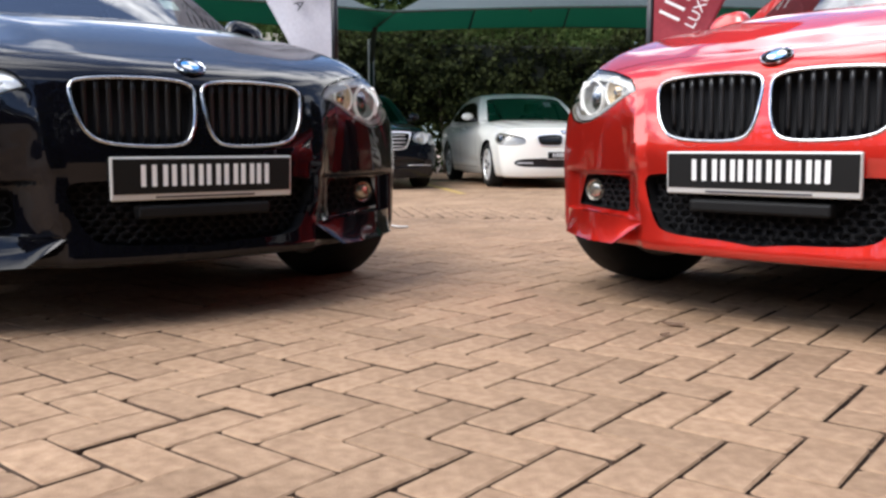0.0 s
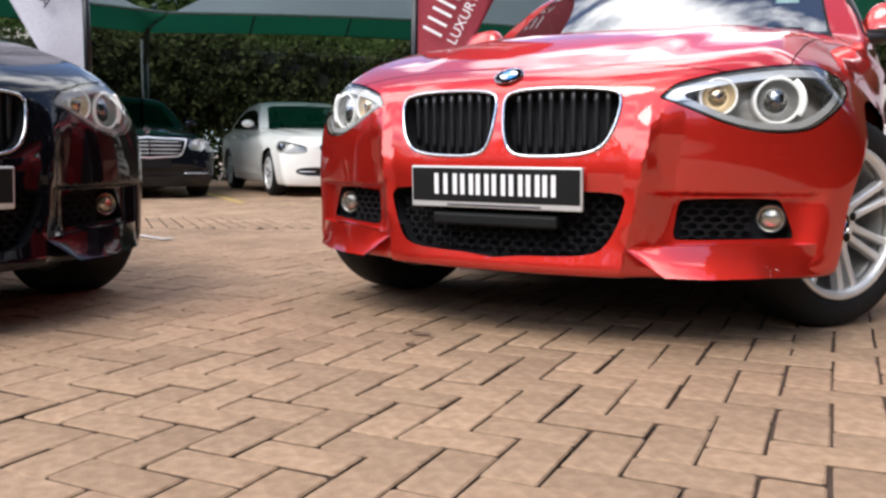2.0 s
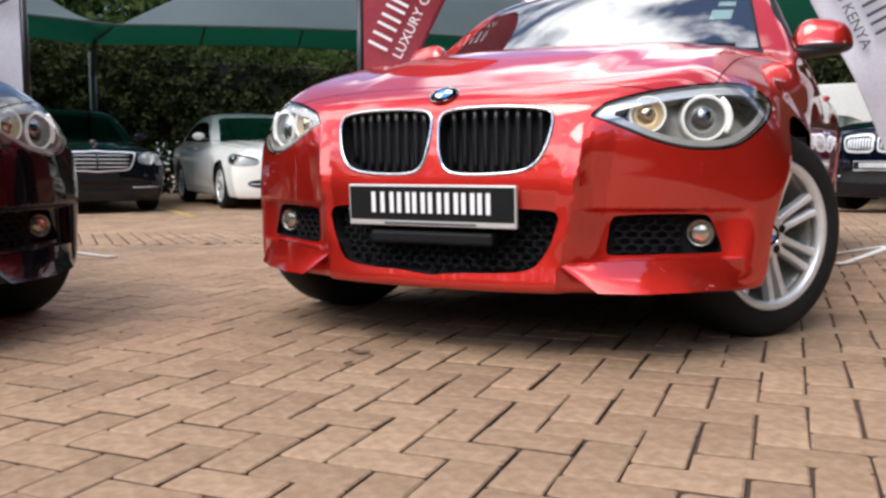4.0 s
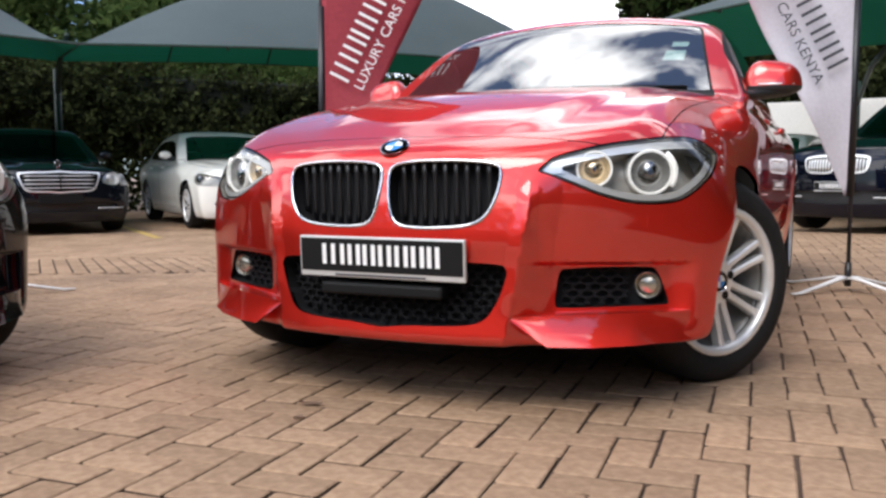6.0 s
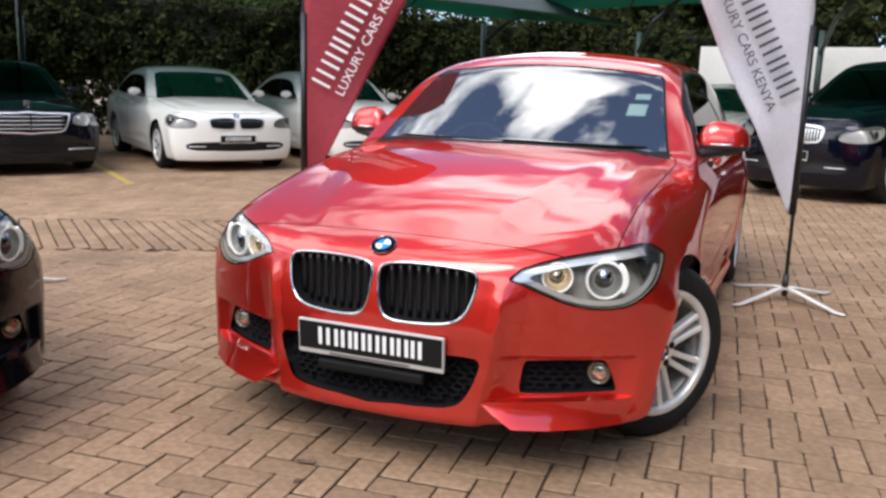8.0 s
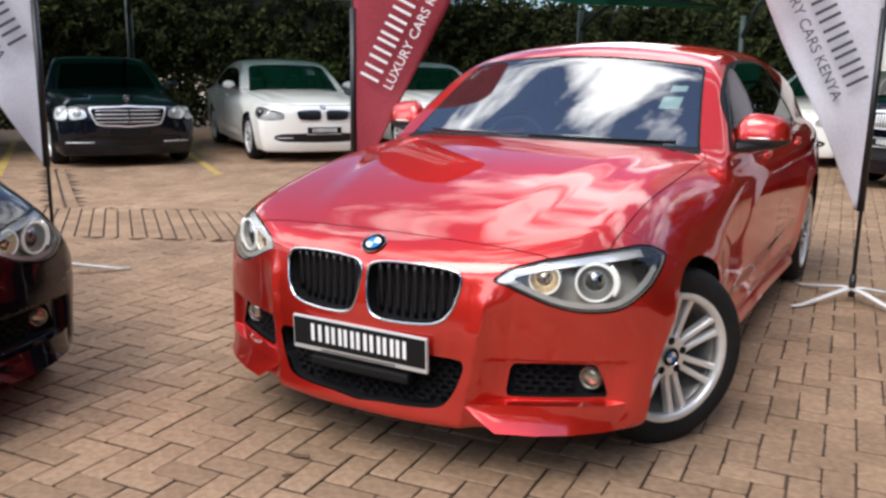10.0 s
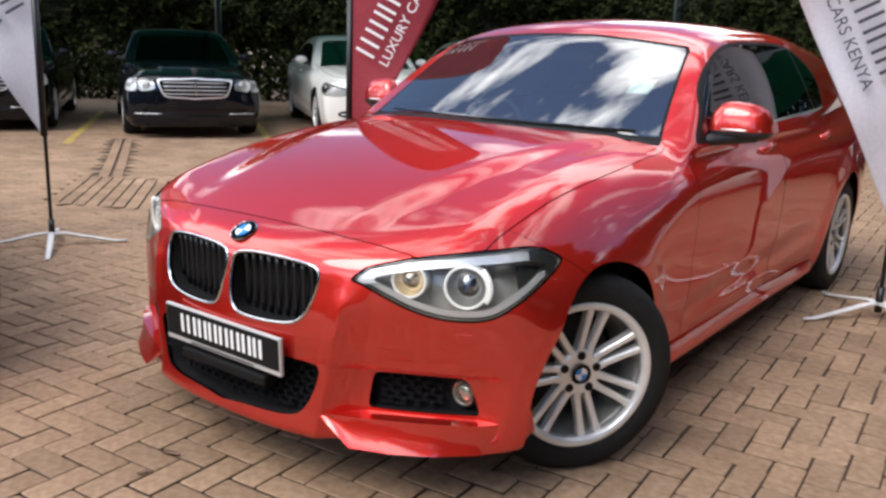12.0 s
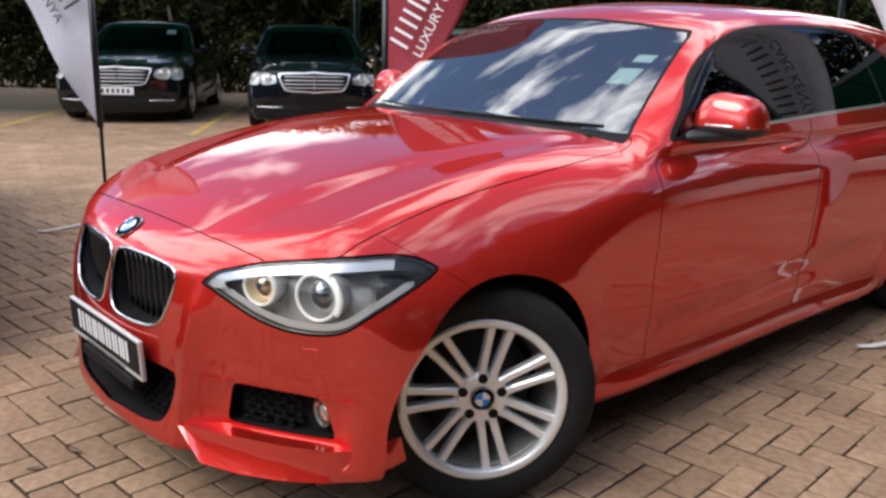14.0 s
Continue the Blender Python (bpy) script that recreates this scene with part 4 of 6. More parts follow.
def cabin(car):
    part("dashboard", box((1.3, 0.42, 0.22), (0, 0.92, 0.83), 0.06), M_CABIN, car, "black dashboard", True)
    part("cabin_floor", box((1.4, 2.2, 0.05), (0, 1.8, 0.26)), M_CABIN, car)
    for x in (-0.36, 0.36):
        headrest_seat(car, x, 1.5)
        headrest_seat(car, x, 2.35)
    bm = lathe([(0.185, 0.0), (0.178, 0.014), (0.166, 0.014), (0.16, 0.0), (0.166, -0.012), (0.178, -0.012)], 36, "y", closed=True)
    wheel_ob = part("steering_wheel", bm, M_CABIN, car, "", True)
    wheel_ob.matrix_basis = pose(-0.36, 1.16, 0.86, -25)
    part("rear_view_mirror", box((0.24, 0.03, 0.06), (0, 1.24, 1.235), 0.012), M_CABIN, car)
    part("parcel_wall", box((1.2, 0.05, 0.5), (0, 3.0, 0.75)), M_CABIN, car)


def repaint(car, old, fresh):
    """Another paint for a copy that shares its meshes."""
    for ob in car.children_recursive:
        if ob.type == "MESH" and ob.data.materials and ob.data.materials[0] == old:
            ob.material_slots[0].link = "OBJECT"
            ob.material_slots[0].material = fresh


red_car, red_field, red_shell = hatchback(Matrix.Identity(4), "metallic red hatchback with a sport bumper on brick paving")
black_car = copy_thing(red_car, pose(-1.835, -1.462, -0.010, 0, 0, 80.2))
tagged(black_car, "glossy black hatchback with a sport bumper on brick paving")
# Its unlit lamp rings keep a glow that stands for sky light.
repaint(black_car, M_RED, M_BLACK)
for turned in black_car.children:
    if turned.name.startswith("wheel") and not turned.data and abs(turned.location.y) < 0.3 and turned.location.x > 0:
        turned.matrix_basis = pose(0.745, 0.02, 0.312, 0, 0, 6)

# ---- ground ----
def sunk(x, y):
    """The yard falls a little towards the parking row."""
    s = -0.75 * (x - 1.0) + 0.66 * (y + 2.5)
    return -0.10 * step(np.asarray(s, float), 4.0, 10.0)


M_PAVER = material("concrete_paver", (0.3, 0.2, 0.14), 0.85)
M_PAVER.node_tree.nodes["Principled BSDF"].inputs["Specular IOR Level"].default_value = 0.25


def paver_nodes(m):
    n, l = m.node_tree.nodes, m.node_tree.links
    b, at = n["Principled BSDF"], n.new("ShaderNodeTexCoord")
    geo, info, mixr = n.new("ShaderNodeNewGeometry"), n.new("ShaderNodeObjectInfo"), n.new("ShaderNodeMath")
    big, small, pit = n.new("ShaderNodeTexNoise"), n.new("ShaderNodeTexNoise"), n.new("ShaderNodeTexNoise")
    for tex, scale, detail in ((big, 1.7, 7), (small, 34, 12), (pit, 240, 3)):
        tex.inputs["Scale"].default_value, tex.inputs["Detail"].default_value = scale, detail
        l.new(at.outputs["Object"], tex.inputs["Vector"])
    ramp, hsv, dirt, mix = n.new("ShaderNodeValToRGB"), n.new("ShaderNodeHueSaturation"), n.new("ShaderNodeValToRGB"), n.new("ShaderNodeMixRGB")
    ramp.color_ramp.elements[0].color, ramp.color_ramp.elements[1].color = (0.268, 0.169, 0.104, 1), (0.425, 0.285, 0.182, 1)
    ramp.color_ramp.elements[0].position, ramp.color_ramp.elements[1].position = 0.3, 0.72
    l.new(small.outputs[0], ramp.inputs[0])
    mixr.operation = "ADD"
    l.new(geo.outputs["Random Per Island"], mixr.inputs[0])
    l.new(info.outputs["Random"], mixr.inputs[1])
    wrap = n.new("ShaderNodeMath")
    wrap.operation = "FRACT"
    l.new(mixr.outputs[0], wrap.inputs[0])
    vary = n.new("ShaderNodeMapRange")
    vary.inputs["To Min"].default_value, vary.inputs["To Max"].default_value = 0.84, 1.12
    l.new(wrap.outputs[0], vary.inputs[0])
    l.new(vary.outputs[0], hsv.inputs["Value"])
    l.new(ramp.outputs[0], hsv.inputs["Color"])
    dirt.color_ramp.elements[0].position, dirt.color_ramp.elements[1].position = 0.35, 0.7
    dirt.color_ramp.elements[0].color, dirt.color_ramp.elements[1].color = (0.78, 0.76, 0.74, 1), (1.08, 1.08, 1.08, 1)
    l.new(big.outputs[0], dirt.inputs[0])
    mix.blend_type, mix.inputs[0].default_value = "MULTIPLY", 1.0
    l.new(hsv.outputs[0], mix.inputs[1])
    l.new(dirt.outputs[0], mix.inputs[2])
    l.new(mix.outputs[0], b.inputs["Base Color"])
    bp = n.new("ShaderNodeBump")
    bp.inputs["Strength"].default_value, bp.inputs["Distance"].default_value = 0.5, 0.005
    l.new(pit.outputs[0], bp.inputs["Height"])
    l.new(bp.outputs[0], b.inputs["Normal"])


paver_nodes(M_PAVER)
M_BED = varied(material("joint_sand", (0.05, 0.03, 0.02), 0.95), (0.034, 0.020, 0.0125), (0.115, 0.070, 0.045), 2.5, 0.4, 90)
M_FAR = varied(material("far_paving", (0.26, 0.18, 0.13), 0.9), (0.20, 0.135, 0.095), (0.34, 0.25, 0.18), 0.5, 0.2, 25)


def sheet(name, us, vs, at, mat, label, category):
    bm = bmesh.new()
    rows = [[bm.verts.new(at(u, v)) for v in vs] for u in us]
    for a, b in zip(rows, rows[1:]):
        for k in range(len(vs) - 1):
            bm.faces.new((a[k], b[k], b[k + 1], a[k + 1]))
    ob = part(name, bm, mat, None, label, True)
    return tagged(ob, category=category, kind="structure")


REACH = [-400, -150, -60, -30, *np.arange(-20, 21, 1.0), 30, 60, 150, 400]
ground = sheet("ground", REACH, REACH, lambda u, v: (u, v, float(sunk(u, v)) - 0.0105), M_BED, "brown brick-paved yard with sandy joints", "ground")

ground.data.materials.append(M_FAR)
for face in ground.data.polygons:
    face.material_index = 0 if -12 < face.center.x < 8 and -6 < face.center.y < 15 else 1

TURN = radians(4.5)
EX, EY = Vector((math.cos(TURN), math.sin(TURN), 0)), Vector((-math.sin(TURN), math.cos(TURN), 0))
ORIGIN, PITCH = Vector((0.79, -1.171, 0)), 0.1003


def paver_rows(lx, ly, rnd):
    """Corners of a worn paver about its middle: clipped corners and a rounded arris."""
    a, b = lx / 2, ly / 2
    ring = []
    for sx, sy in ((1, -1), (1, 1), (-1, 1), (-1, -1)):
        c, d = rnd.uniform(0.002, 0.009), rnd.uniform(0.002, 0.009)
        one, two = (sx * (a - c), sy * b), (sx * a, sy * (b - d))
        ring += [one, two] if sx * sy < 0 else [two, one]
    rows = []
    for inset, z in ((0.0, -0.03), (0.0, -0.003), (0.0036, 0.0)):
        k = rnd.uniform(0.7, 1.3) * inset
        rows += [(x - math.copysign(k, x), y - math.copysign(k, y), z) for x, y in ring]
    return rows


PAVER_FACES = [tuple(range(16, 24))] + [(r + q, r + (q + 1) % 8, r + 8 + (q + 1) % 8, r + 8 + q) for r in (0, 8) for q in range(8)]


BAND_AT, BAND_WAY = Vector((-3.3, 1.73, 0)), Vector((0.903, 0.43, 0))
BAND_ACROSS, BAND_WIDE, BAND_RUN = Vector((-0.43, 0.903, 0)), 1.45, Vector((-0.769, 0.639, 0))
DRAIN_AT, DRAIN_WAY = Vector((-5.45, 2.33, 0)), Vector((-0.82, 0.572, 0))


def band_side(p):
    """How far a place lies past the near edge of the gutter band, if it lies along it."""
    d = p - BAND_AT
    across = d.dot(BAND_ACROSS)
    along = (d - BAND_RUN * (across / 0.907)).dot(BAND_WAY)
    return across if -1.3 < along < 2.1 else -9.0


def in_drain(p):
    """Whether a place lies on the pair of rows that leads from the band to the bays."""
    d = p - DRAIN_AT
    return 0 < d.dot(DRAIN_WAY) < 3.4 and abs(d.dot(Vector((-DRAIN_WAY.y, DRAIN_WAY.x, 0)))) < 0.15


def lay_pavers():
    rnd = random.Random(4)
    near, far_v, far_f = [], [], []
    shapes = {}
    for kind, (lx, ly) in (("h", (0.1958, 0.0955)), ("v", (0.0955, 0.1958))):
        for k in range(9):
            me = bpy.data.meshes.new("paver")
            me.from_pydata(paver_rows(lx - 0.0003 * k, ly - 0.0003 * k, rnd), [], PAVER_FACES)
            for mat in (M_PAVER, M_BED):
                me.materials.append(mat)
            for face in me.polygons[1:9]:
                face.material_index = 1
            shapes[kind, k] = me
    span = 150
    for a in range(-span, 90):
        for b in range(-75, 190):
            d = (a - b) % 4
            if d == 0:
                mid, kind = (a + 1.0, b - 0.5), "h"
            elif d == 3:
                mid, kind = (a + 0.5, b + 0.0), "v"
            else:
                continue
            p = ORIGIN + EX * mid[0] * PITCH + EY * mid[1] * PITCH
            if not (-12 < p.x < 8 and -6 < p.y < 15):
                continue
            if -0.04 < band_side(p) < BAND_WIDE + 0.04 or in_drain(p):
                continue
            z = float(sunk(p.x, p.y)) + rnd.uniform(-0.0015, 0.0015)
            turn = TURN + rnd.gauss(0, 0.011)
            tilt = (rnd.gauss(0, 0.004), rnd.gauss(0, 0.004))
            where = Vector((p.x + rnd.gauss(0, 0.0014), p.y + rnd.gauss(0, 0.0014), z))
            close = -0.75 < p.x < 1.45 and -1.95 < p.y < -0.62 and len(near) < 300
            if close:
                ob = new("paver", shapes[kind, rnd.randrange(9)])
                ob.parent, ob.matrix_basis = ground, Matrix.LocRotScale(where, Euler((*tilt, turn)), None)
                near.append(ob)
            else:
                lx, ly = (0.1958, 0.0955) if kind == "h" else (0.0955, 0.1958)
                add_block(far_v, far_f, where, turn, lx - rnd.uniform(0, 0.0025), ly - rnd.uniform(0, 0.0025), tilt)
    for i in range(-11, 19):
        for j in range(8):
            p = BAND_AT + BAND_WAY * (i * 0.1135) + BAND_RUN * (0.1 + 0.2 * j)
            where = Vector((p.x, p.y, float(sunk(p.x, p.y)) + rnd.uniform(0.001, 0.005)))
            add_block(far_v, far_f, where, math.atan2(BAND_RUN.y, BAND_RUN.x) + rnd.gauss(0, 0.006), 0.1965, 0.09, (0, 0))
    for i in range(17):
        for j in (-1, 1):
            p = DRAIN_AT + DRAIN_WAY * (0.1 + 0.2 * i) + Vector((-DRAIN_WAY.y, DRAIN_WAY.x, 0)) * (0.062 * j)
            where = Vector((p.x, p.y, float(sunk(p.x, p.y)) + rnd.uniform(0.001, 0.004)))
            add_block(far_v, far_f, where, math.atan2(DRAIN_WAY.y, DRAIN_WAY.x), 0.197, 0.095, (0, 0))
    me = bpy.data.meshes.new("paving")
    me.from_pydata(far_v, [], far_f)
    for mat in (M_PAVER, M_BED):
        me.materials.append(mat)
    me.polygons.foreach_set("material_index", np.tile([0] + [1] * 8 + [0] * 8, len(far_f) // 17).astype(np.int32))
    ob = new("paving", me)
    ob.parent = ground
    tagged(ob, "brown herringbone block paving", kind="stuff")


WEAR = random.Random(11)


def add_block(v, f, where, turn, lx, ly, tilt):
    c, s, base = math.cos(turn), math.sin(turn), len(v)
    for x, y, z in paver_rows(lx, ly, WEAR):
        v.append((where.x + c * x - s * y, where.y + s * x + c * y, where.z + z + tilt[0] * y - tilt[1] * x))
    f.extend(tuple(base + k for k in face) for face in PAVER_FACES)


def dry_leaf(x, y, turn, size):
    """A curled dry leaf on the paving."""
    bm = bmesh.new()
    rows = []
    for u in np.linspace(-1, 1, 7):
        half = 0.34 * (1 - u * u) + 0.02
        rows.append([bm.verts.new((u * size, v * half * size, 0.004 + 0.12 * size * (u * u + abs(v)))) for v in (-1, 0, 1)])
    for a, b in zip(rows, rows[1:]):
        for k in range(2):
            bm.faces.new((a[k], b[k], b[k + 1], a[k + 1]))
    bmesh.ops.solidify(bm, geom=bm.faces[:], thickness=0.0012)
    ob = part("dry_leaf", bm, M_DRY_LEAF, None, "pale brown curled dry leaf on the paving", True)
    ob.matrix_basis = pose(x, y, float(sunk(x, y)), 0, 0, turn)
    tagged(ob, category="leaf", group="dry leaves")


M_DRY_LEAF = varied(material("dry_leaf", (0.35, 0.22, 0.14), 0.7), (0.25, 0.13, 0.08), (0.55, 0.42, 0.32), 40)
for leaf in ((-0.195, -0.75, 20, 0.035), (-0.15, -0.875, 80, 0.02)):
    dry_leaf(*leaf)

# ---- feather banners ----
M_WHITE_CLOTH = varied(material("white_banner_cloth", (0.66, 0.64, 0.68), 0.8), (0.49, 0.47, 0.51), (0.62, 0.6, 0.64), 3, 0.2, 60)
M_RED_CLOTH = varied(material("red_banner_cloth", (0.30, 0.03, 0.045), 0.75), (0.24, 0.022, 0.034), (0.36, 0.04, 0.055), 3, 0.2, 60)
M_POLE = material("black_pole", (0.01, 0.01, 0.011), 0.4)
M_FOOT = varied(material("white_steel_foot", (0.72, 0.7, 0.68), 0.45), (0.6, 0.58, 0.55), (0.8, 0.79, 0.77), 12)


def banner(x, y, turn, cloth, ink, label, tip=0.66, sign=-1, wide=0.72, slope=0.53, foot_turn=0.0):
    """A feather banner; its cloth lies on sign * x of the pole in its own xz plane, and faces -y."""
    g = float(sunk(x, y))
    ob = hold("feather_banner", pose(x, y, g, 0, 0, turn), label, "banner", "feather banners")
    tall = 2.4
    bend = tall - 0.8
    stem = part("pole", rod([(0, 0, 0.05), (0, 0, tip), (0, 0, bend)] + [(sign * 0.30 * (1 - math.cos(a)), 0, bend + 0.75 * math.sin(a)) for a in np.linspace(0.1, 1.5, 9)], [0.011] * 2 + [0.011] + [0.008] * 9, 10, up=(0, 1, 0)), M_POLE, ob, "thin black pole", True)
    bm = bmesh.new()
    rows = []
    for z in np.linspace(tip, tall - 0.05, 40):
        u = (z - tip) / (tall - tip)
        reach = min(wide, 0.02 + (z - tip) * slope)
        start = 0.0 if z < bend else 0.30 * (1 - math.cos(math.asin(min(1, (z - bend) / 0.75))))
        end = max(start + 0.03, reach * (1 - 0.6 * max(0, (z - tall + 0.55) / 0.5) ** 2))
        row = []
        for k in range(15):
            s = k / 14
            px = start + (end - start) * s
            wave = 0.025 * math.sin(7 * px + 3.2 * z) * s + 0.015 * math.sin(9 * z + 2) * s + 0.02 * s * (1 - s)
            row.append(bm.verts.new((sign * px, -0.006 + wave * 0.8, z)))
        rows.append(row)
    for a, b in zip(rows, rows[1:]):
        for k in range(14):
            bm.faces.new((a[k], a[k + 1], b[k + 1], b[k]) if sign > 0 else (a[k + 1], a[k], b[k], b[k + 1]))
    flag = part("cloth", bm, cloth, ob, "", True)
    mod = flag.modifiers.new("thickness", "SOLIDIFY")
    mod.thickness, mod.offset = 0.002, 0
    part("sleeve", rod([(sign * 0.004, 0, tip), (sign * 0.004, 0, bend)], 0.02, 10, flat=1.0), M_POLE, ob, "dark pole sleeve", True)
    # lettering along the slanting edge
    lean = math.atan2(1, slope)
    if sign < 0:
        base = Matrix.Translation((-0.60, -0.05, tip + 1.30)) @ Matrix.Rotation(math.pi / 2, 4, "X") @ Matrix.Rotation(-lean, 4, "Z")
    else:
        base = Matrix.Translation((0.235, -0.05, tip + 0.60)) @ Matrix.Rotation(math.pi / 2, 4, "X") @ Matrix.Rotation(lean, 4, "Z")
    words("LUXURY CARS KENYA", 0.08, base @ Matrix.Translation((0.0, 0.0, 0)), ink, ob)
    at = 0.0
    for wd in (0.09, 0.077, 0.064, 0.072, 0.077, 0.068, 0.072, 0.022):
        for off in strokes(wd):
            bar = part("character_bar", box((0.0165, 0.118, 0.0015), (at + wd / 2 + off * 1.2, 0.15, 0)), ink, ob)
            bar.matrix_basis = base
        at += wd + 0.032
    for k in range(4):
        a = foot_turn + k * math.pi / 2
        c, s = math.cos(a), math.sin(a)
        pts = [(c * r, s * r, z) for r, z in ((0.0, 0.075), (0.08, 0.07), (0.22, 0.04), (0.36, 0.012), (0.42, 0.012))]
        part("foot", rod(pts, [0.02, 0.02, 0.018, 0.016, 0.012], 8, flat=0.5), M_FOOT, ob, "white flat steel foot", True)
    part("socket", rod([(0, 0, 0.03), (0, 0, 0.16)], 0.018, 12), M_POLE, ob, "", True)
    return ob


banner(1.19, 2.42, 22, M_WHITE_CLOTH, M_DARK_INK, "white feather banner with grey lettering on a cross foot", tip=0.52, foot_turn=0.5)
banner(-3.0, 0.42, 40, M_WHITE_CLOTH, M_DARK_INK, "white feather banner with grey lettering on a cross foot", tip=0.66, slope=0.57, foot_turn=0.3)
banner(-1.59, 1.51, 28, M_RED_CLOTH, M_INK, "dark red feather banner with white lettering", tip=0.52, sign=1, slope=0.5, foot_turn=0.6)

# ---- parked cars ----
SEDAN = dict(
    nose=((0.15, 0.25, 0.4, 0.55, 0.65, 0.74, 0.84), (-0.81, -0.84, -0.85, -0.85, -0.845, -0.825, -0.745)),
    bow=(0.27, 2.9, 0.04, -0.1, 0.07),
    hood=((-0.9, -0.75, -0.5, 0.0, 0.5, 0.8, 1.1, 1.7, 2.6, 3.4, 4.0), (0.795, 0.835, 0.885, 0.945, 0.985, 1.0, 1.0, 0.99, 1.0, 1.04, 1.02)),
    drop=(0.05, 2.2, 0.6),
    half=((-0.7, -0.3, 0.0, 0.6, 1.2, 2.2, 3.0, 3.5, 4.0), (0.88, 0.91, 0.92, 0.915, 0.92, 0.92, 0.925, 0.9, 0.84)),
    side=((0.15, 0.25, 0.4, 0.55, 0.68, 0.85, 1.0), (-0.07, -0.035, -0.008, 0.0, 0.0, -0.02, -0.07)),
    roof=((0.9, 1.25, 1.6, 2.0, 2.4, 2.8, 3.3, 3.9), (1.3, 1.4, 1.455, 1.47, 1.45, 1.39, 1.23, 1.0)),
    rear=((0.2, 0.5, 0.75, 1.0, 1.3, 1.5), (3.95, 4.05, 4.05, 4.0, 3.8, 3.7)),
    belly=((-0.8, -0.5, 0.4, 2.2, 3.2, 4.0), (0.155, 0.165, 0.17, 0.18, 0.22, 0.3)),
    screen=(0.62, 0.96, 1.62, 0.24), screen_sag=0.4, glass=(0.84, 0.97, 0.30), base=0.8, crown=(0.08, 0.2),
    wheels=(0.0, 2.88, 0.325, 0.37), flare=0.012, crease=(0.75, 0.03, 0.012), dome=0.012, chin=0)


def parked(m, paint, label, style, scale=(1, 1, 1), cell=0.03, plate=True):
    """A parked car, nose to -y in its own frame: its skin is cut for glass, lamps and grille."""
    car = hold("car", m, label, "car", "parked cars")
    f0 = hatch_field(SEDAN)
    k = np.array(scale)
    f = lambda p: f0(p / k) * float(k.min())
    S = Shell(f, *skin(f, tuple(np.array((-1.05, -1.0, 0.08)) * k), tuple(np.array((1.05, 4.2, 1.56)) * k), cell))
    loc = lambda fn: (lambda p: fn(np.abs(p[:, 0]) / k[0], p[:, 1] / k[1], p[:, 2] / k[2]) * float(k.min()))
    hy, hz, hr = SEDAN["wheels"][:2], SEDAN["wheels"][2], SEDAN["wheels"][3]
    S.take(loc(lambda x, y, z: np.maximum(np.minimum(np.hypot(y - hy[0], (z - hz) * k[2] / k[1]), np.hypot(y - hy[1], (z - hz) * k[2] / k[1])) - hr, 0.5 - x)))
    arch_liners(car, 0.83 * k[0], [y * k[1] for y in hy], hz * k[2], hr * k[1])
    glass = loc(lambda x, y, z: np.maximum(np.maximum(ring_distance(x, z, [(-0.2, 0.9), (0.5, 0.93), (0.72, 0.96), (0.705, 1.0), (0.6, 1.33), (0.5, 1.36), (-0.2, 1.38)]), 0.59 + 0.3 * x * x - y), y - 1.6))
    t = S.take(glass)
    S.verts, inner, frit = cut(S.verts, t, glass(S.verts) + 0.02)
    S.mesh("windscreen", inner, M_SCREEN if paint in (M_WHITE, M_SILVER) else M_TINT, car, "windscreen glass").visible_shadow = False
    S.mesh("windscreen_edge", frit, M_GLOSSY, car)
    side = loc(lambda x, y, z: np.maximum(ring_distance(y, z, rounded([(0.95, 0.98), (1.1, 1.1), (1.35, 1.235), (1.7, 1.302), (2.2, 1.315), (2.6, 1.285), (3.0, 1.17), (3.2, 1.08), (3.0, 1.03), (2.0, 1.0)], 3)), 0.45 - x))
    t = S.take(side)
    S.verts, inner, trim = cut(S.verts, t, side(S.verts) + 0.018)
    for sign in (1, -1):
        S.mesh("window_trim", trim[sign * S.verts[trim].mean(1)[:, 0] > 0], M_GLOSSY if paint not in (M_GREY, M_NIGHT) else M_CHROME, car)
    S.verts, post, inner = cut(S.verts, inner, np.abs(S.verts[:, 1] / k[1] - 1.85) - 0.05)
    for sign in (1, -1):
        S.mesh("door_post", post[sign * S.verts[post].mean(1)[:, 0] > 0], M_GLOSSY, car)
        one = inner[sign * S.verts[inner].mean(1)[:, 0] > 0]
        yy = S.verts[one].mean(1)[:, 1] / k[1]
        S.mesh("front_window", one[yy < 1.85], M_TINT, car).visible_shadow = False
        S.mesh("rear_window", one[yy >= 1.85], M_TINT, car).visible_shadow = False
    if style == "star":
        lamps = [rounded([(-0.07, 0.64), (-0.03, 0.73), (0.1, 0.768), (0.165, 0.757), (0.13, 0.615), (0.02, 0.605)], 3), rounded([(0.187, 0.757), (0.32, 0.768), (0.5, 0.748), (0.47, 0.69), (0.34, 0.605), (0.155, 0.605)], 3)]
        shape = rounded([(-0.2, 0.768), (0.15, 0.768), (0.455, 0.76), (0.485, 0.73), (0.43, 0.58), (0.37, 0.525), (0.15, 0.512), (-0.2, 0.512)], 3)
    else:
        lamps = [rounded([(-0.03, 0.60), (-0.02, 0.665), (0.08, 0.705), (0.25, 0.735), (0.42, 0.748), (0.5, 0.732), (0.49, 0.67), (0.40, 0.612), (0.25, 0.582), (0.08, 0.578)], 3)]
        shape = rounded([(0.02, 0.64), (0.025, 0.71), (0.1, 0.735), (0.28, 0.73), (0.385, 0.71), (0.395, 0.655), (0.365, 0.585), (0.30, 0.56), (0.1, 0.555), (0.03, 0.575)], 3)
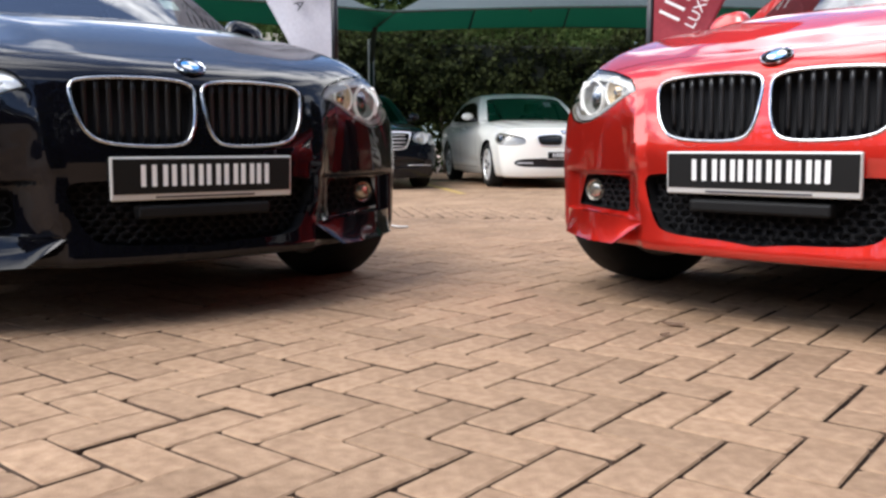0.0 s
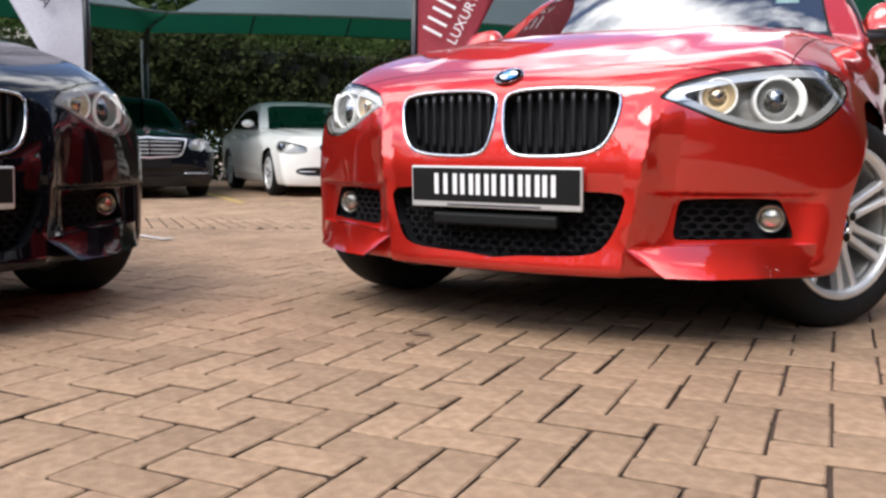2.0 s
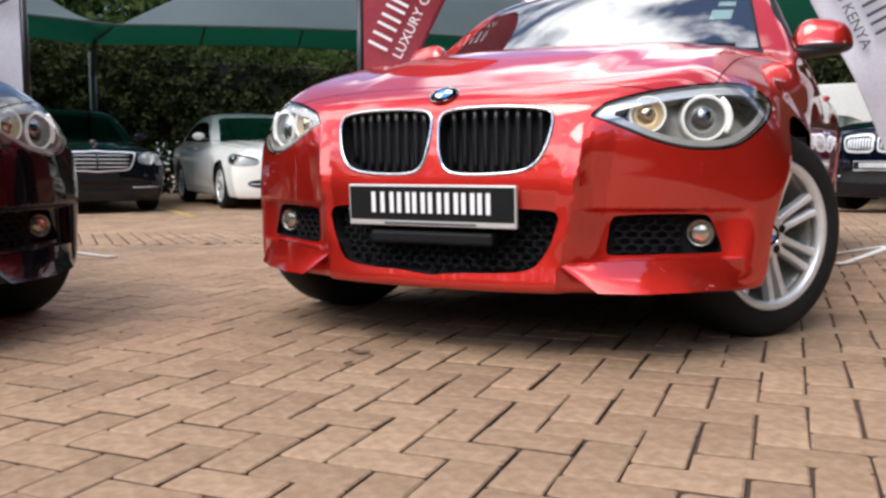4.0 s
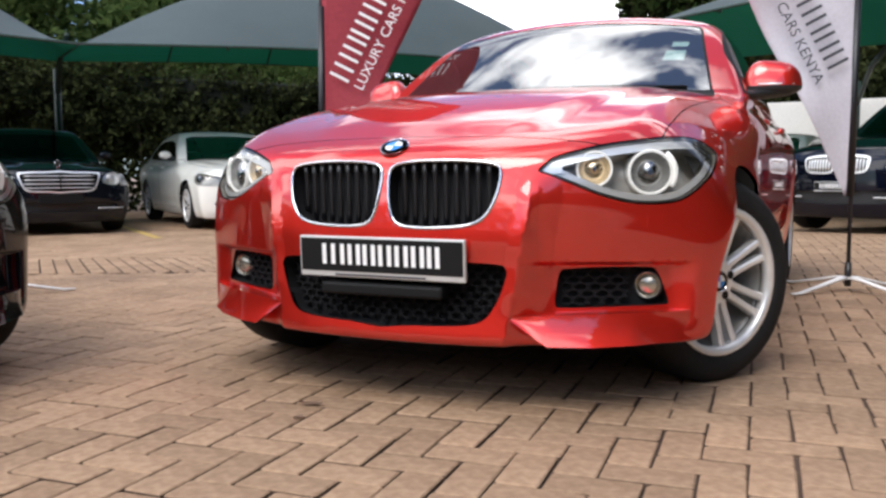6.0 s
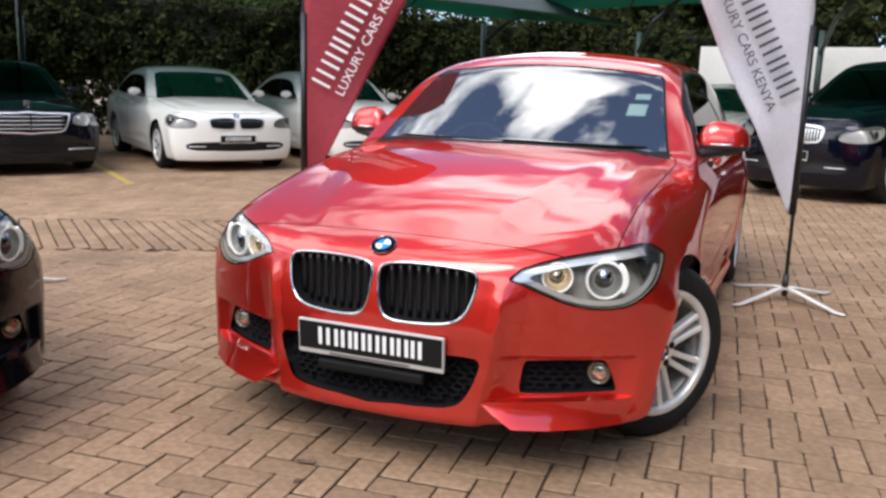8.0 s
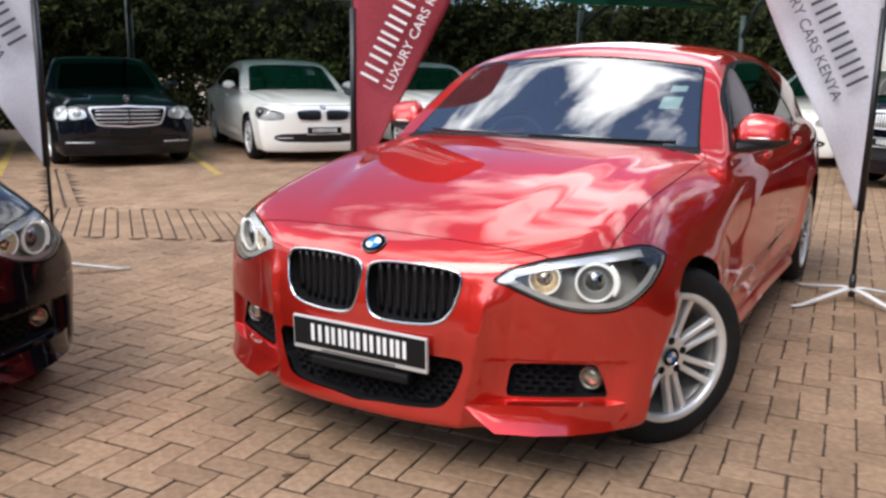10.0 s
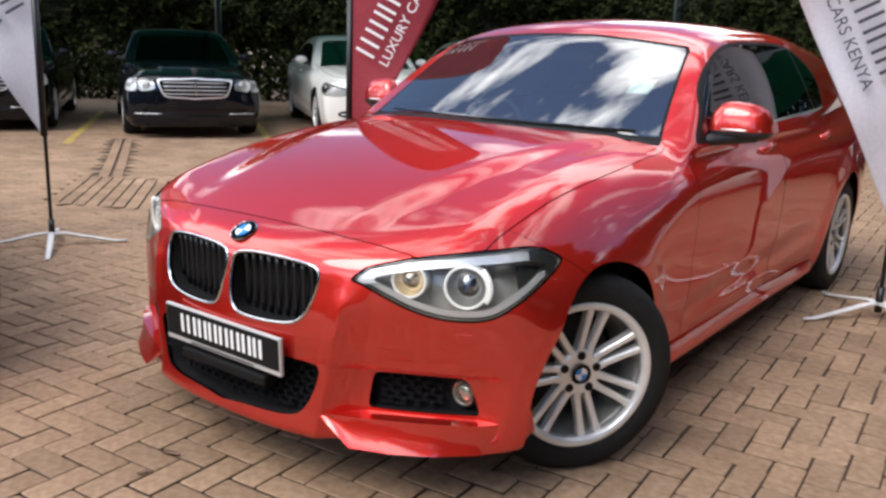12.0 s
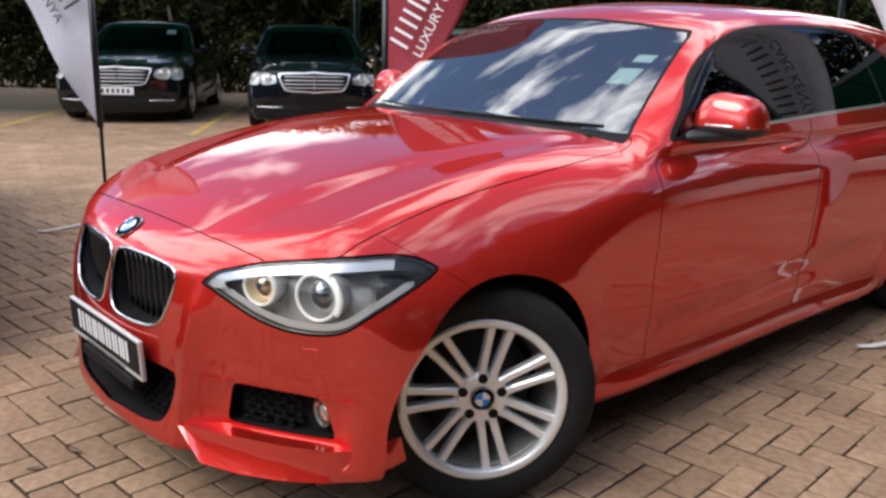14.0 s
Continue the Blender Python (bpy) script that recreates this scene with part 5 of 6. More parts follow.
    for ring in lamps:
        lf = loc(lambda x, y, z: np.maximum(ring_distance((x + y) * 0.7071 + 0.13, z - 0.03, ring), y - 0.1))
        t = S.take(lf, 0.003)
        for sign in (1, -1):
            one = t[sign * S.verts[t].mean(1)[:, 0] > 0]
            ob = S.mesh("headlamp", one, M_WHITE_TRIM if style == "star" else M_LAMPBOX, car, "clear headlamp", sink=0.04, lip=-0.04)
            S.mesh("lens", one, M_LENS, ob).visible_shadow = False
            mid = S.verts[np.unique(one)].mean(0)
            way = Vector((sign * 0.4, -1, 0)).normalized()
            for off in ((-0.06, 0.07) if style != "star" else (0.0,)):
                pos = Vector(mid) + Vector((sign * off, abs(off) * 0.5, 0)) - way * 0.025
                bowl = part("reflector", lathe([(0.058, 0.008), (0.05, -0.006), (0.03, -0.016), (0.0, -0.02)], 20, "z"), M_SATIN if style == "star" else M_REFLECT, ob, "", True)
                bowl.matrix_basis = look(pos, pos - way)
                part("projector", lathe([(0.036, -0.012), (0.03, 0.006), (0.015, 0.016), (0.0, 0.018)], 16, "z"), M_SATIN if style == "star" else M_BULB, bowl, "", True)
    gf = loc(lambda x, y, z: np.maximum(ring_distance(x, z - 0.03, shape), y + 0.4))
    t = S.take(gf)
    sides = (1, -1) if style != "star" else (0,)
    for sign in sides:
        one = t if not sign else t[sign * S.verts[t].mean(1)[:, 0] > 0]
        ob = S.mesh("grille", one, M_SEAL, car, "chrome-framed grille", sink=0.045, lip=-0.04)
        S.verts, core, rim = cut(S.verts, one, gf(S.verts) + 0.018)
        S.mesh("chrome_frame", rim, M_DULL_CHROME, ob, sink=-0.006, lip=0.02)
        if style == "star":
            for z in (0.598, 0.648, 0.698, 0.748):
                pts = [on_skin(f, x * k[0], z * k[2], -1.3)[0] + Vector((0, 0.008, 0)) for x in np.linspace(-0.41, 0.41, 13)]
                part("grille_bar", rod(pts, 0.0085, 6, flat=0.8), M_DULL_CHROME, ob, "", True)
            p, n = on_skin(f, 0, 0.67 * k[2], -1.3)
            part("centre_bar", rod([p + Vector((0, 0.0, -0.1)), p + Vector((0, 0.0, 0.1))], 0.012, 8, up=(0, 1, 0)), M_CHROME, ob)
        else:
            for q in range(9):
                x = 0.055 + 0.037 * q
                pts = [on_skin(f, sign * x * k[0], z * k[2], -1.3)[0] + Vector((0, 0.015, 0)) for z in (0.60, 0.65, 0.70, 0.74)]
                part("grille_bar", rod(pts, 0.006, 6, flat=2, up=(1, 0, 0)), M_DULL_CHROME if paint == M_BLUE else M_GLOSSY, ob, "", True)
    low = rounded([(-0.2, 0.42), (0.45, 0.42), (0.66, 0.40), (0.70, 0.35), (0.6, 0.31), (0.4, 0.30), (-0.2, 0.30)], 3)
    lf2 = loc(lambda x, y, z: np.maximum(ring_distance(x, z, low), y + 0.3))
    ob = S.mesh("lower_inlet", S.take(lf2), M_PLASTIC, car, "black lower air inlet", sink=0.05, lip=-0.05)
    for sign in (1, -1):
        pts = [on_skin(f, sign * x * k[0], (0.335 if style == "star" else 0.36) * k[2], -1.3)[0] + Vector((0, 0.006, 0)) for x in np.linspace(0.44, 0.78 if style == "star" else 0.66, 8)]
        part("bumper_strip", rod(pts, 0.011, 6, flat=0.7), M_DULL_CHROME, car, "bright bumper strip", True)
    hood = loc(lambda x, y, z: np.maximum(ring_distance(x, y, [(-0.2, -0.77), (0.35, -0.75), (0.6, -0.64), (0.7, -0.38), (0.73, 0.3), (0.74, 0.8), (-0.2, 0.8)]), 0.7 - z))
    S.mesh("hood", S.take(hood, 0.003), paint, car, lip=0.012)
    bumper = loc(lambda x, y, z: np.maximum(y + 0.2 - (0.70 - z) * 1.2, z - 0.81))
    S.mesh("front_bumper", S.take(bumper, 0.002), paint, car, lip=0.012)
    door = loc(lambda x, y, z: np.maximum(np.maximum(0.72 - y, y - 1.85), np.maximum(np.maximum(0.28 - z, z - 0.99), 0.5 - x)))
    door2 = loc(lambda x, y, z: np.maximum(np.maximum(1.855 - y, y - 2.5 - 0.4 * step(z, 0.4, 0.9)), np.maximum(np.maximum(0.28 - z, z - 0.99), 0.5 - x)))
    a, b = S.take(door, 0.003), S.take(door2, 0.003)
    for sign in (1, -1):
        for tris, name, y in ((a, "front_door", 1.6), (b, "rear_door", 2.5)):
            d = S.mesh(name, tris[sign * S.verts[tris].mean(1)[:, 0] > 0], paint, car, lip=0.012)
            part("door_handle", rod([np.array((sign * 0.885, y, 0.88)) * k, np.array((sign * 0.915, y + 0.1, 0.885)) * k, np.array((sign * 0.885, y + 0.2, 0.885)) * k], 0.013, 6), paint, d, "", True)
    S.mesh("body_shell", S.tris, paint, car, lip=0.012)
    for sign in (1, -1):
        bm = bmesh.new()
        bmesh.ops.create_uvsphere(bm, u_segments=20, v_segments=12, radius=1.0, matrix=Matrix.Translation((sign * 0.975 * k[0], 1.02 * k[1], 1.06 * k[2])) @ Matrix.Diagonal((0.095, 0.045, 0.06, 1)))
        ob = part("wing_mirror", bm, paint, car, "wing mirror in body colour", True)
        part("arm", rod([(sign * 0.82 * k[0], 0.98 * k[1], 1.0 * k[2]), (sign * 0.95 * k[0], 1.02 * k[1], 1.02 * k[2])], 0.022, 8), M_PLASTIC, ob)
        for y in hy:
            wheel(car, pose(sign * 0.8 * k[0], y * k[1], hz * k[2], 0, 0, 0 if sign > 0 else 180), 0.326 * k[2], 0.22, 0.226 * k[2], 5 if style == "star" else 10, style == "star")
    p, n = on_skin(f, 0, 0.785 * k[2], -1.3)
    if style == "star":
        mast = part("hood_star", lathe([(0.036, -0.003), (0.04, 0.0), (0.036, 0.003), (0.032, 0.0)], 24, "y", closed=True), M_CHROME, car, "upright chrome hood ornament", True)
        p, n = on_skin(f, 0, 0.83 * k[2], -1.3)
        mast.matrix_basis = Matrix.Translation(p + Vector((0, 0.05, 0.075)))
        for q in range(3):
            a = math.pi / 2 + q * math.tau / 3
            part("spoke", rod([(0, 0, 0), (0.034 * math.cos(a), 0, 0.034 * math.sin(a))], [0.006, 0.002], 6, up=(0, 1, 0)), M_CHROME, mast)
        part("stem", rod([(0, 0, -0.04), (0, 0, -0.085)], 0.006, 6, up=(0, 1, 0)), M_CHROME, mast)
    else:
        roundel(car, look(p + n * 0.001, p - n), 0.041)
    if plate:
        p, n = on_skin(f, 0, 0.47 * k[2], -1.3)
        if style == "star":
            part("plate_holder", box((0.52, 0.02, 0.12), (0, p.y - 0.01, 0.46 * k[2]), 0.004), M_PLATE, car, "dark plate holder")
        else:
            number_plate(car, Matrix.Translation((0, p.y - 0.012, 0.46 * k[2])))
    part("dashboard", box((1.4 * k[0], 0.45, 0.2), (0, 1.0 * k[1], 0.86 * k[2]), 0.05), M_CABIN, car)
    part("cabin_floor", box((1.5 * k[0], 2.6 * k[1], 0.06), (0, 2.1 * k[1], 0.35)), M_CABIN, car)
    for x in (-0.38, 0.38):
        headrest_seat(car, x * k[0], 1.65 * k[1], 0.5 * k[2])
    return car


def spot(x, y, turn):
    """The pose of a car whose nose is at (x, y)."""
    t = radians(turn)
    gx, gy = x - math.sin(t) * 0.85, y + math.cos(t) * 0.85
    return pose(gx, gy, float(sunk(gx, gy)), 0, 0, turn)


grey_sedan = parked(spot(-7.72, 5.05, 59), M_GREY, "dark grey sedan with a chrome grille parked under the canopy", "star")
dark_sedan = copy_thing(grey_sedan, spot(-10.0, 3.2, 55))
tagged(dark_sedan, "black sedan with a chrome grille parked beside the hedge")
repaint(dark_sedan, M_GREY, M_NIGHT)
plate_at = on_skin(hatch_field(SEDAN), 0, 0.47, -1.3)[0]
white_plate = part("number_plate", box((0.5, 0.012, 0.11), (0, plate_at.y - 0.03, 0.47), 0.004), M_INK, dark_sedan, "white plate with dark bars")
for k in range(6):
    part("character_bar", box((0.035, 0.002, 0.06), (-0.175 + 0.07 * k, plate_at.y - 0.037, 0.47)), M_DARK_INK, white_plate)


def paper(car, x0, x1, z0, z1):
    """A paper sticker behind the screen of a parked car."""
    f = hatch_field(SEDAN)
    bm = bmesh.new()
    rows = []
    for z in (z0, z1):
        rows.append([bm.verts.new(on_skin(f, x, z, 0.2, 1.6)[0] + Vector((0, -0.006, 0.004))) for x in (x0, x1)])
    bm.faces.new((rows[0][0], rows[0][1], rows[1][1], rows[1][0]))
    bmesh.ops.solidify(bm, geom=bm.faces[:], thickness=0.001)
    part("licence_sticker", bm, M_STICKER, car, "pale square sticker on the screen")


paper(dark_sedan, 0.36, 0.50, 1.25, 1.32)
white_sedan = parked(spot(-6.05, 7.05, 54), M_WHITE, "white sedan with kidney grille parked under the canopy", "kidney")
white_two = copy_thing(white_sedan, spot(-4.65, 8.95, 52))
tagged(white_two, "white sedan parked farther along the row")
paper(white_sedan, 0.30, 0.42, 1.22, 1.30)
blue_suv = parked(spot(1.08, 8.2, -33), M_BLUE, "dark blue off-road car parked by the white wall", "kidney", (1.03, 0.95, 1.2))
silver_suv = copy_thing(white_sedan, spot(-0.55, 10.9, -14))
tagged(silver_suv, "pale car parked behind the red hatchback")


# ---- hedge, canopies, posts and walls ----
ROW, BACK = Vector((0.62, 0.785, 0)), Vector((-0.785, 0.62, 0))
POST = Vector((-12.2, 9.0, 0))


def row_at(s, d, z):
    """A place s metres along the parking row from the first post, d behind it, z above the ground there."""
    p = POST + ROW * s + BACK * d
    return Vector((p.x, p.y, float(sunk(p.x, p.y)) + z))


def leaf_material(name, dark, light, trans=0.3):
    m = material(name, light, 0.95)
    m.node_tree.nodes["Principled BSDF"].inputs["Specular IOR Level"].default_value = 0.1
    n, l = m.node_tree.nodes, m.node_tree.links
    b, geo, ramp = n["Principled BSDF"], n.new("ShaderNodeNewGeometry"), n.new("ShaderNodeValToRGB")
    ramp.color_ramp.elements[0].color, ramp.color_ramp.elements[1].color = (*dark, 1), (*light, 1)
    l.new(geo.outputs["Random Per Island"], ramp.inputs[0])
    l.new(ramp.outputs[0], b.inputs["Base Color"])
    back, mix, out = n.new("ShaderNodeBsdfTranslucent"), n.new("ShaderNodeMixShader"), n["Material Output"]
    l.new(ramp.outputs[0], back.inputs[0])
    mix.inputs[0].default_value = trans
    l.new(b.outputs[0], mix.inputs[1])
    l.new(back.outputs[0], mix.inputs[2])
    l.new(mix.outputs[0], out.inputs[0])
    return m


# Hedge leaf colour is darkened for shade; tree leaves are paler.
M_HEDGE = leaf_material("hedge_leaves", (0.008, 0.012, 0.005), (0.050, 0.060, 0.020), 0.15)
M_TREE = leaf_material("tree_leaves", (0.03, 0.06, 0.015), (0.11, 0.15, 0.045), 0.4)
M_BARK = varied(material("bark", (0.07, 0.05, 0.035), 0.9), (0.03, 0.022, 0.016), (0.11, 0.08, 0.055), 6, 0.5, 40)
M_HEDGE_INSIDE = varied(material("hedge_inner_shade", (0.008, 0.01, 0.006), 0.95), (0.004, 0.006, 0.003), (0.014, 0.018, 0.009), 3, 0.5, 30)
M_DULL = varied(material("grey_green_wall", (0.09, 0.10, 0.08), 0.9), (0.06, 0.07, 0.05), (0.13, 0.14, 0.11), 0.6, 0.3, 12)
M_GREEN_STEEL = varied(material("green_steel", (0.012, 0.03, 0.022), 0.5), (0.008, 0.02, 0.015), (0.02, 0.045, 0.032), 8)
M_BEIGE = varied(material("beige_plaster", (0.6, 0.55, 0.45), 0.9), (0.5, 0.45, 0.36), (0.68, 0.63, 0.53), 0.7, 0.2, 20)
M_WHITE_WALL = varied(material("white_plaster", (0.75, 0.73, 0.68), 0.9), (0.62, 0.6, 0.55), (0.8, 0.78, 0.74), 0.8, 0.2, 25)
M_SHED = varied(material("shed_shade", (0.03, 0.03, 0.03), 0.8), (0.018, 0.018, 0.018), (0.045, 0.043, 0.04), 1.2)
M_YELLOW = varied(material("worn_yellow_paint", (0.55, 0.36, 0.06), 0.8), (0.30, 0.2, 0.08), (0.62, 0.42, 0.08), 5, 0.2, 60)


def cloth(name, color, trans):
    m = varied(material(name, color, 0.8), [c * 0.8 for c in color], [min(1, c * 1.15) for c in color], 0.8, 0.1, 40)
    n, l = m.node_tree.nodes, m.node_tree.links
    back, mix, out, b = n.new("ShaderNodeBsdfTranslucent"), n.new("ShaderNodeMixShader"), n["Material Output"], n["Principled BSDF"]
    back.inputs[0].default_value, mix.inputs[0].default_value = (*color, 1), trans
    l.new(b.outputs[0], mix.inputs[1])
    l.new(back.outputs[0], mix.inputs[2])
    l.new(mix.outputs[0], out.inputs[0])
    return m


M_SAIL_TOP = cloth("grey_shade_cloth", (0.095, 0.122, 0.126), 0.4)
M_SAIL_LOW = cloth("green_shade_cloth", (0.04, 0.46, 0.27), 0.6)


def leaves(name, places, size, mat, parent=None, seed=1):
    """Many small leaves at given places, each a bent pair of triangles."""
    rnd = np.random.RandomState(seed)
    n = len(places)
    a, b = rnd.normal(size=(n, 3)), rnd.normal(size=(n, 3))
    a /= np.linalg.norm(a, axis=1)[:, None]
    b -= (a * b).sum(1)[:, None] * a
    b /= np.linalg.norm(b, axis=1)[:, None]
    s = size * rnd.uniform(0.6, 1.3, (n, 1))
    c = np.cross(a, b)
    p = np.asarray(places)
    v = np.stack([p - a * s, p + b * s * 0.5 + c * s * 0.15, p + a * s, p - b * s * 0.5 + c * s * 0.15], 1).reshape(-1, 3)
    f = np.arange(4 * n).reshape(-1, 4)
    me = bpy.data.meshes.new(name)
    me.from_pydata(v.tolist(), [], np.concatenate([f[:, [0, 1, 2]], f[:, [0, 2, 3]]]).tolist())
    me.materials.append(mat)
    ob = new(name, me)
    ob.parent = parent
    return ob


def hedge(name, start, along, length, tall, deep, count, seed, label, mat=None, size=0.06):
    rnd = np.random.RandomState(seed)
    across = Vector((-along.y, along.x, 0))
    u, w = rnd.uniform(0, length, count), rnd.uniform(0, 1, count) ** 0.9
    edge = 0.75 + 0.25 * np.sin(u * 1.7 + seed) + 0.2 * np.sin(u * 4.1 + 2 * w * 5)
    top = tall * (1 + 0.06 * np.sin(u * 0.9) + 0.05 * np.sin(u * 2.7 + 1) + 0.05 * rnd.normal(size=count))
    z = w * top
    d = np.abs(rnd.normal(0, 0.35, count)) * deep * 0.5 - 0.25 * edge * np.sin(z * 2.2 + u * 0.7) - 0.16 * np.sin(u * 7.3 + seed) * np.sin(z * 6.1 + 1.3 * np.sin(u * 2.9))
    base = np.array(start)
    p = base + u[:, None] * np.array(along) + d[:, None] * np.array(across)
    p[:, 2] = sunk(p[:, 0], p[:, 1]) + z
    ob = leaves(name, p, size, mat or M_HEDGE, None, seed)
    return tagged(ob, label, "hedge", kind="stuff")


def wall(name, a, b, tall, thick, mat, label):
    a, b = Vector(a), Vector(b)
    way = (b - a).normalized()
    bm = box(((b - a).length, thick, tall + 0.5), (0, 0, tall / 2 - 0.25), 0.01)
    ob = part(name, bm, mat, None, label)
    ob.matrix_basis = Matrix.Translation((a + b) / 2) @ Matrix.Rotation(math.atan2(way.y, way.x), 4, "Z")
    return tagged(ob, category="wall", kind="structure")


def tree(x, y, tall, spread, seed, count=9000):
    rnd = np.random.RandomState(seed)
    ob = hold("tree", pose(x, y, float(sunk(x, y))), "leafy green tree beyond the canopies", "tree", "trees behind the yard")
    part("trunk", rod([(0, 0, -0.1), (0.1, 0.05, tall * 0.3), (0.05, -0.1, tall * 0.6), (0, 0, tall * 0.85)], [0.22, 0.17, 0.11, 0.04], 10), M_BARK, ob, "", True)
    spots = []
    for k in range(14):
        a, h = rnd.uniform(0, math.tau), rnd.uniform(0.45, 0.95)
        r = spread * rnd.uniform(0.3, 0.85) * (1.15 - 0.6 * abs(h - 0.62))
        end = np.array((r * math.cos(a), r * math.sin(a), tall * h))
        part("limb", rod([(0, 0, tall * h * 0.6), tuple(end * (0.5, 0.5, 0.85)), tuple(end)], [0.07, 0.045, 0.015], 6), M_BARK, ob, "", True)
        spots.append(end + rnd.normal(0, 1, (count // 14, 3)) * np.array((spread, spread, spread * 0.7)) * rnd.uniform(0.14, 0.26))
    leaves("crown", np.concatenate(spots), 0.17, M_TREE, ob, seed)
    return ob


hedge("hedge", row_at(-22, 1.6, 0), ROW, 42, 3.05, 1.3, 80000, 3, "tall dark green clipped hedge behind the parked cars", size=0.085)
# Near-black box puts shade inside the hedge and stops bright gaps.
core = part("hedge_core", box((42, 0.3, 1.75), (0, 0, 2.02), 0.05), M_HEDGE_INSIDE, None, "dark box standing for shade inside the hedge")
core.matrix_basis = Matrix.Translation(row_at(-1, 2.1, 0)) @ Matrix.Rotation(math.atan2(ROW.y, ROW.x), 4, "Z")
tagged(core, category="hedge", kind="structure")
stems = random.Random(21)
for k in range(60):
    s, d = -21.5 + 0.68 * k + stems.uniform(-0.25, 0.25), stems.uniform(1.7, 2.4)
    foot, lean = row_at(s, d, -0.05), ROW * stems.uniform(-0.3, 0.3)
    part("hedge_stem", rod([foot, foot + lean * 0.4 + Vector((0, 0, 0.8)), foot + lean + Vector((0, 0, 1.95))], [0.06, 0.045, 0.03], 7), M_BARK, core, "", True).matrix_parent_inverse = core.matrix_basis.inverted()
wall("wall_west", row_at(-24, 6, 0), row_at(-1.5, 6, 0), 3.6, 0.25, M_BEIGE, "sunlit beige boundary wall behind the hedge")
# Paler leaves behind the hedge stand for its sunlit top edge.
hedge("bushes", row_at(-12, 4.4, 0), ROW, 36, 4.0, 2.2, 42000, 12, "paler green bushes behind the hedge, standing for its sunlit top", M_TREE, 0.09)
# Unseen belts, inferred from door reflections; the tall one darkens the car's side.
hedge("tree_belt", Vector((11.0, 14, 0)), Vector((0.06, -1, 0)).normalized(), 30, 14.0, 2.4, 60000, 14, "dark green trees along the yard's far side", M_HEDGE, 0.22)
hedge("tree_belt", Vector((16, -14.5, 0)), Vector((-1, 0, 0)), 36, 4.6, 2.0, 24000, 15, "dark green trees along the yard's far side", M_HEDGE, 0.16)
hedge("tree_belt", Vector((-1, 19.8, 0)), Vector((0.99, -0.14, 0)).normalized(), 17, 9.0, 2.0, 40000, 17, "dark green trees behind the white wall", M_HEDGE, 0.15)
wall("wall_north", (-1.0, 17.55, 0), (14, 15.5, 0), 2.2, 0.25, M_WHITE_WALL, "white rendered boundary wall")
# The near-black colour stands for shade over this shed front.
wall("wall_shed", (-7, 21.5, 0), (2.5, 19.0, 0), 2.6, 0.25, M_SHED, "shed front coloured dark to stand for canopy shade")
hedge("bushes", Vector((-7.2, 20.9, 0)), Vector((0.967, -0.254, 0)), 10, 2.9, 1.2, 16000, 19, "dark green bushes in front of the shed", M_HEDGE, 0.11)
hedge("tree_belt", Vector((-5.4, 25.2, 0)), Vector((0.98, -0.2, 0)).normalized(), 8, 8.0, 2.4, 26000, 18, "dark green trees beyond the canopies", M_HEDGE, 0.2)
hedge("shrubs", row_at(2.9, 0.3, 0), ROW, 1.3, 1.35, 0.8, 900, 23, "broad-leaved green shrubs at the foot of the hedge", M_TREE, 0.12)
# Added walls, out of view: they close the yard and darken reflections.
wall("wall_east", (15, 16, 0), (17, -16, 0), 6.0, 0.25, M_DULL, "unseen plain grey-green wall added to shape reflections")
wall("wall_south", (17, -16, 0), (-20, -16, 0), 2.8, 0.25, M_DULL, "unseen plain grey-green wall added to shape reflections")
for x, y, h, sp, seed in ((-21, 13, 8.5, 3.6, 10), (-16.5, 18.5, 7.5, 3.2, 11), (-15.5, 21, 6.5, 3.0, 5), (-3.0, 25, 8.5, 3.0, 6), (3.5, 24, 7.5, 3.4, 7), (9, 22, 7, 3.2, 8), (-19, 17, 6.0, 3.0, 9)):
    tree(x, y, h, sp, seed)


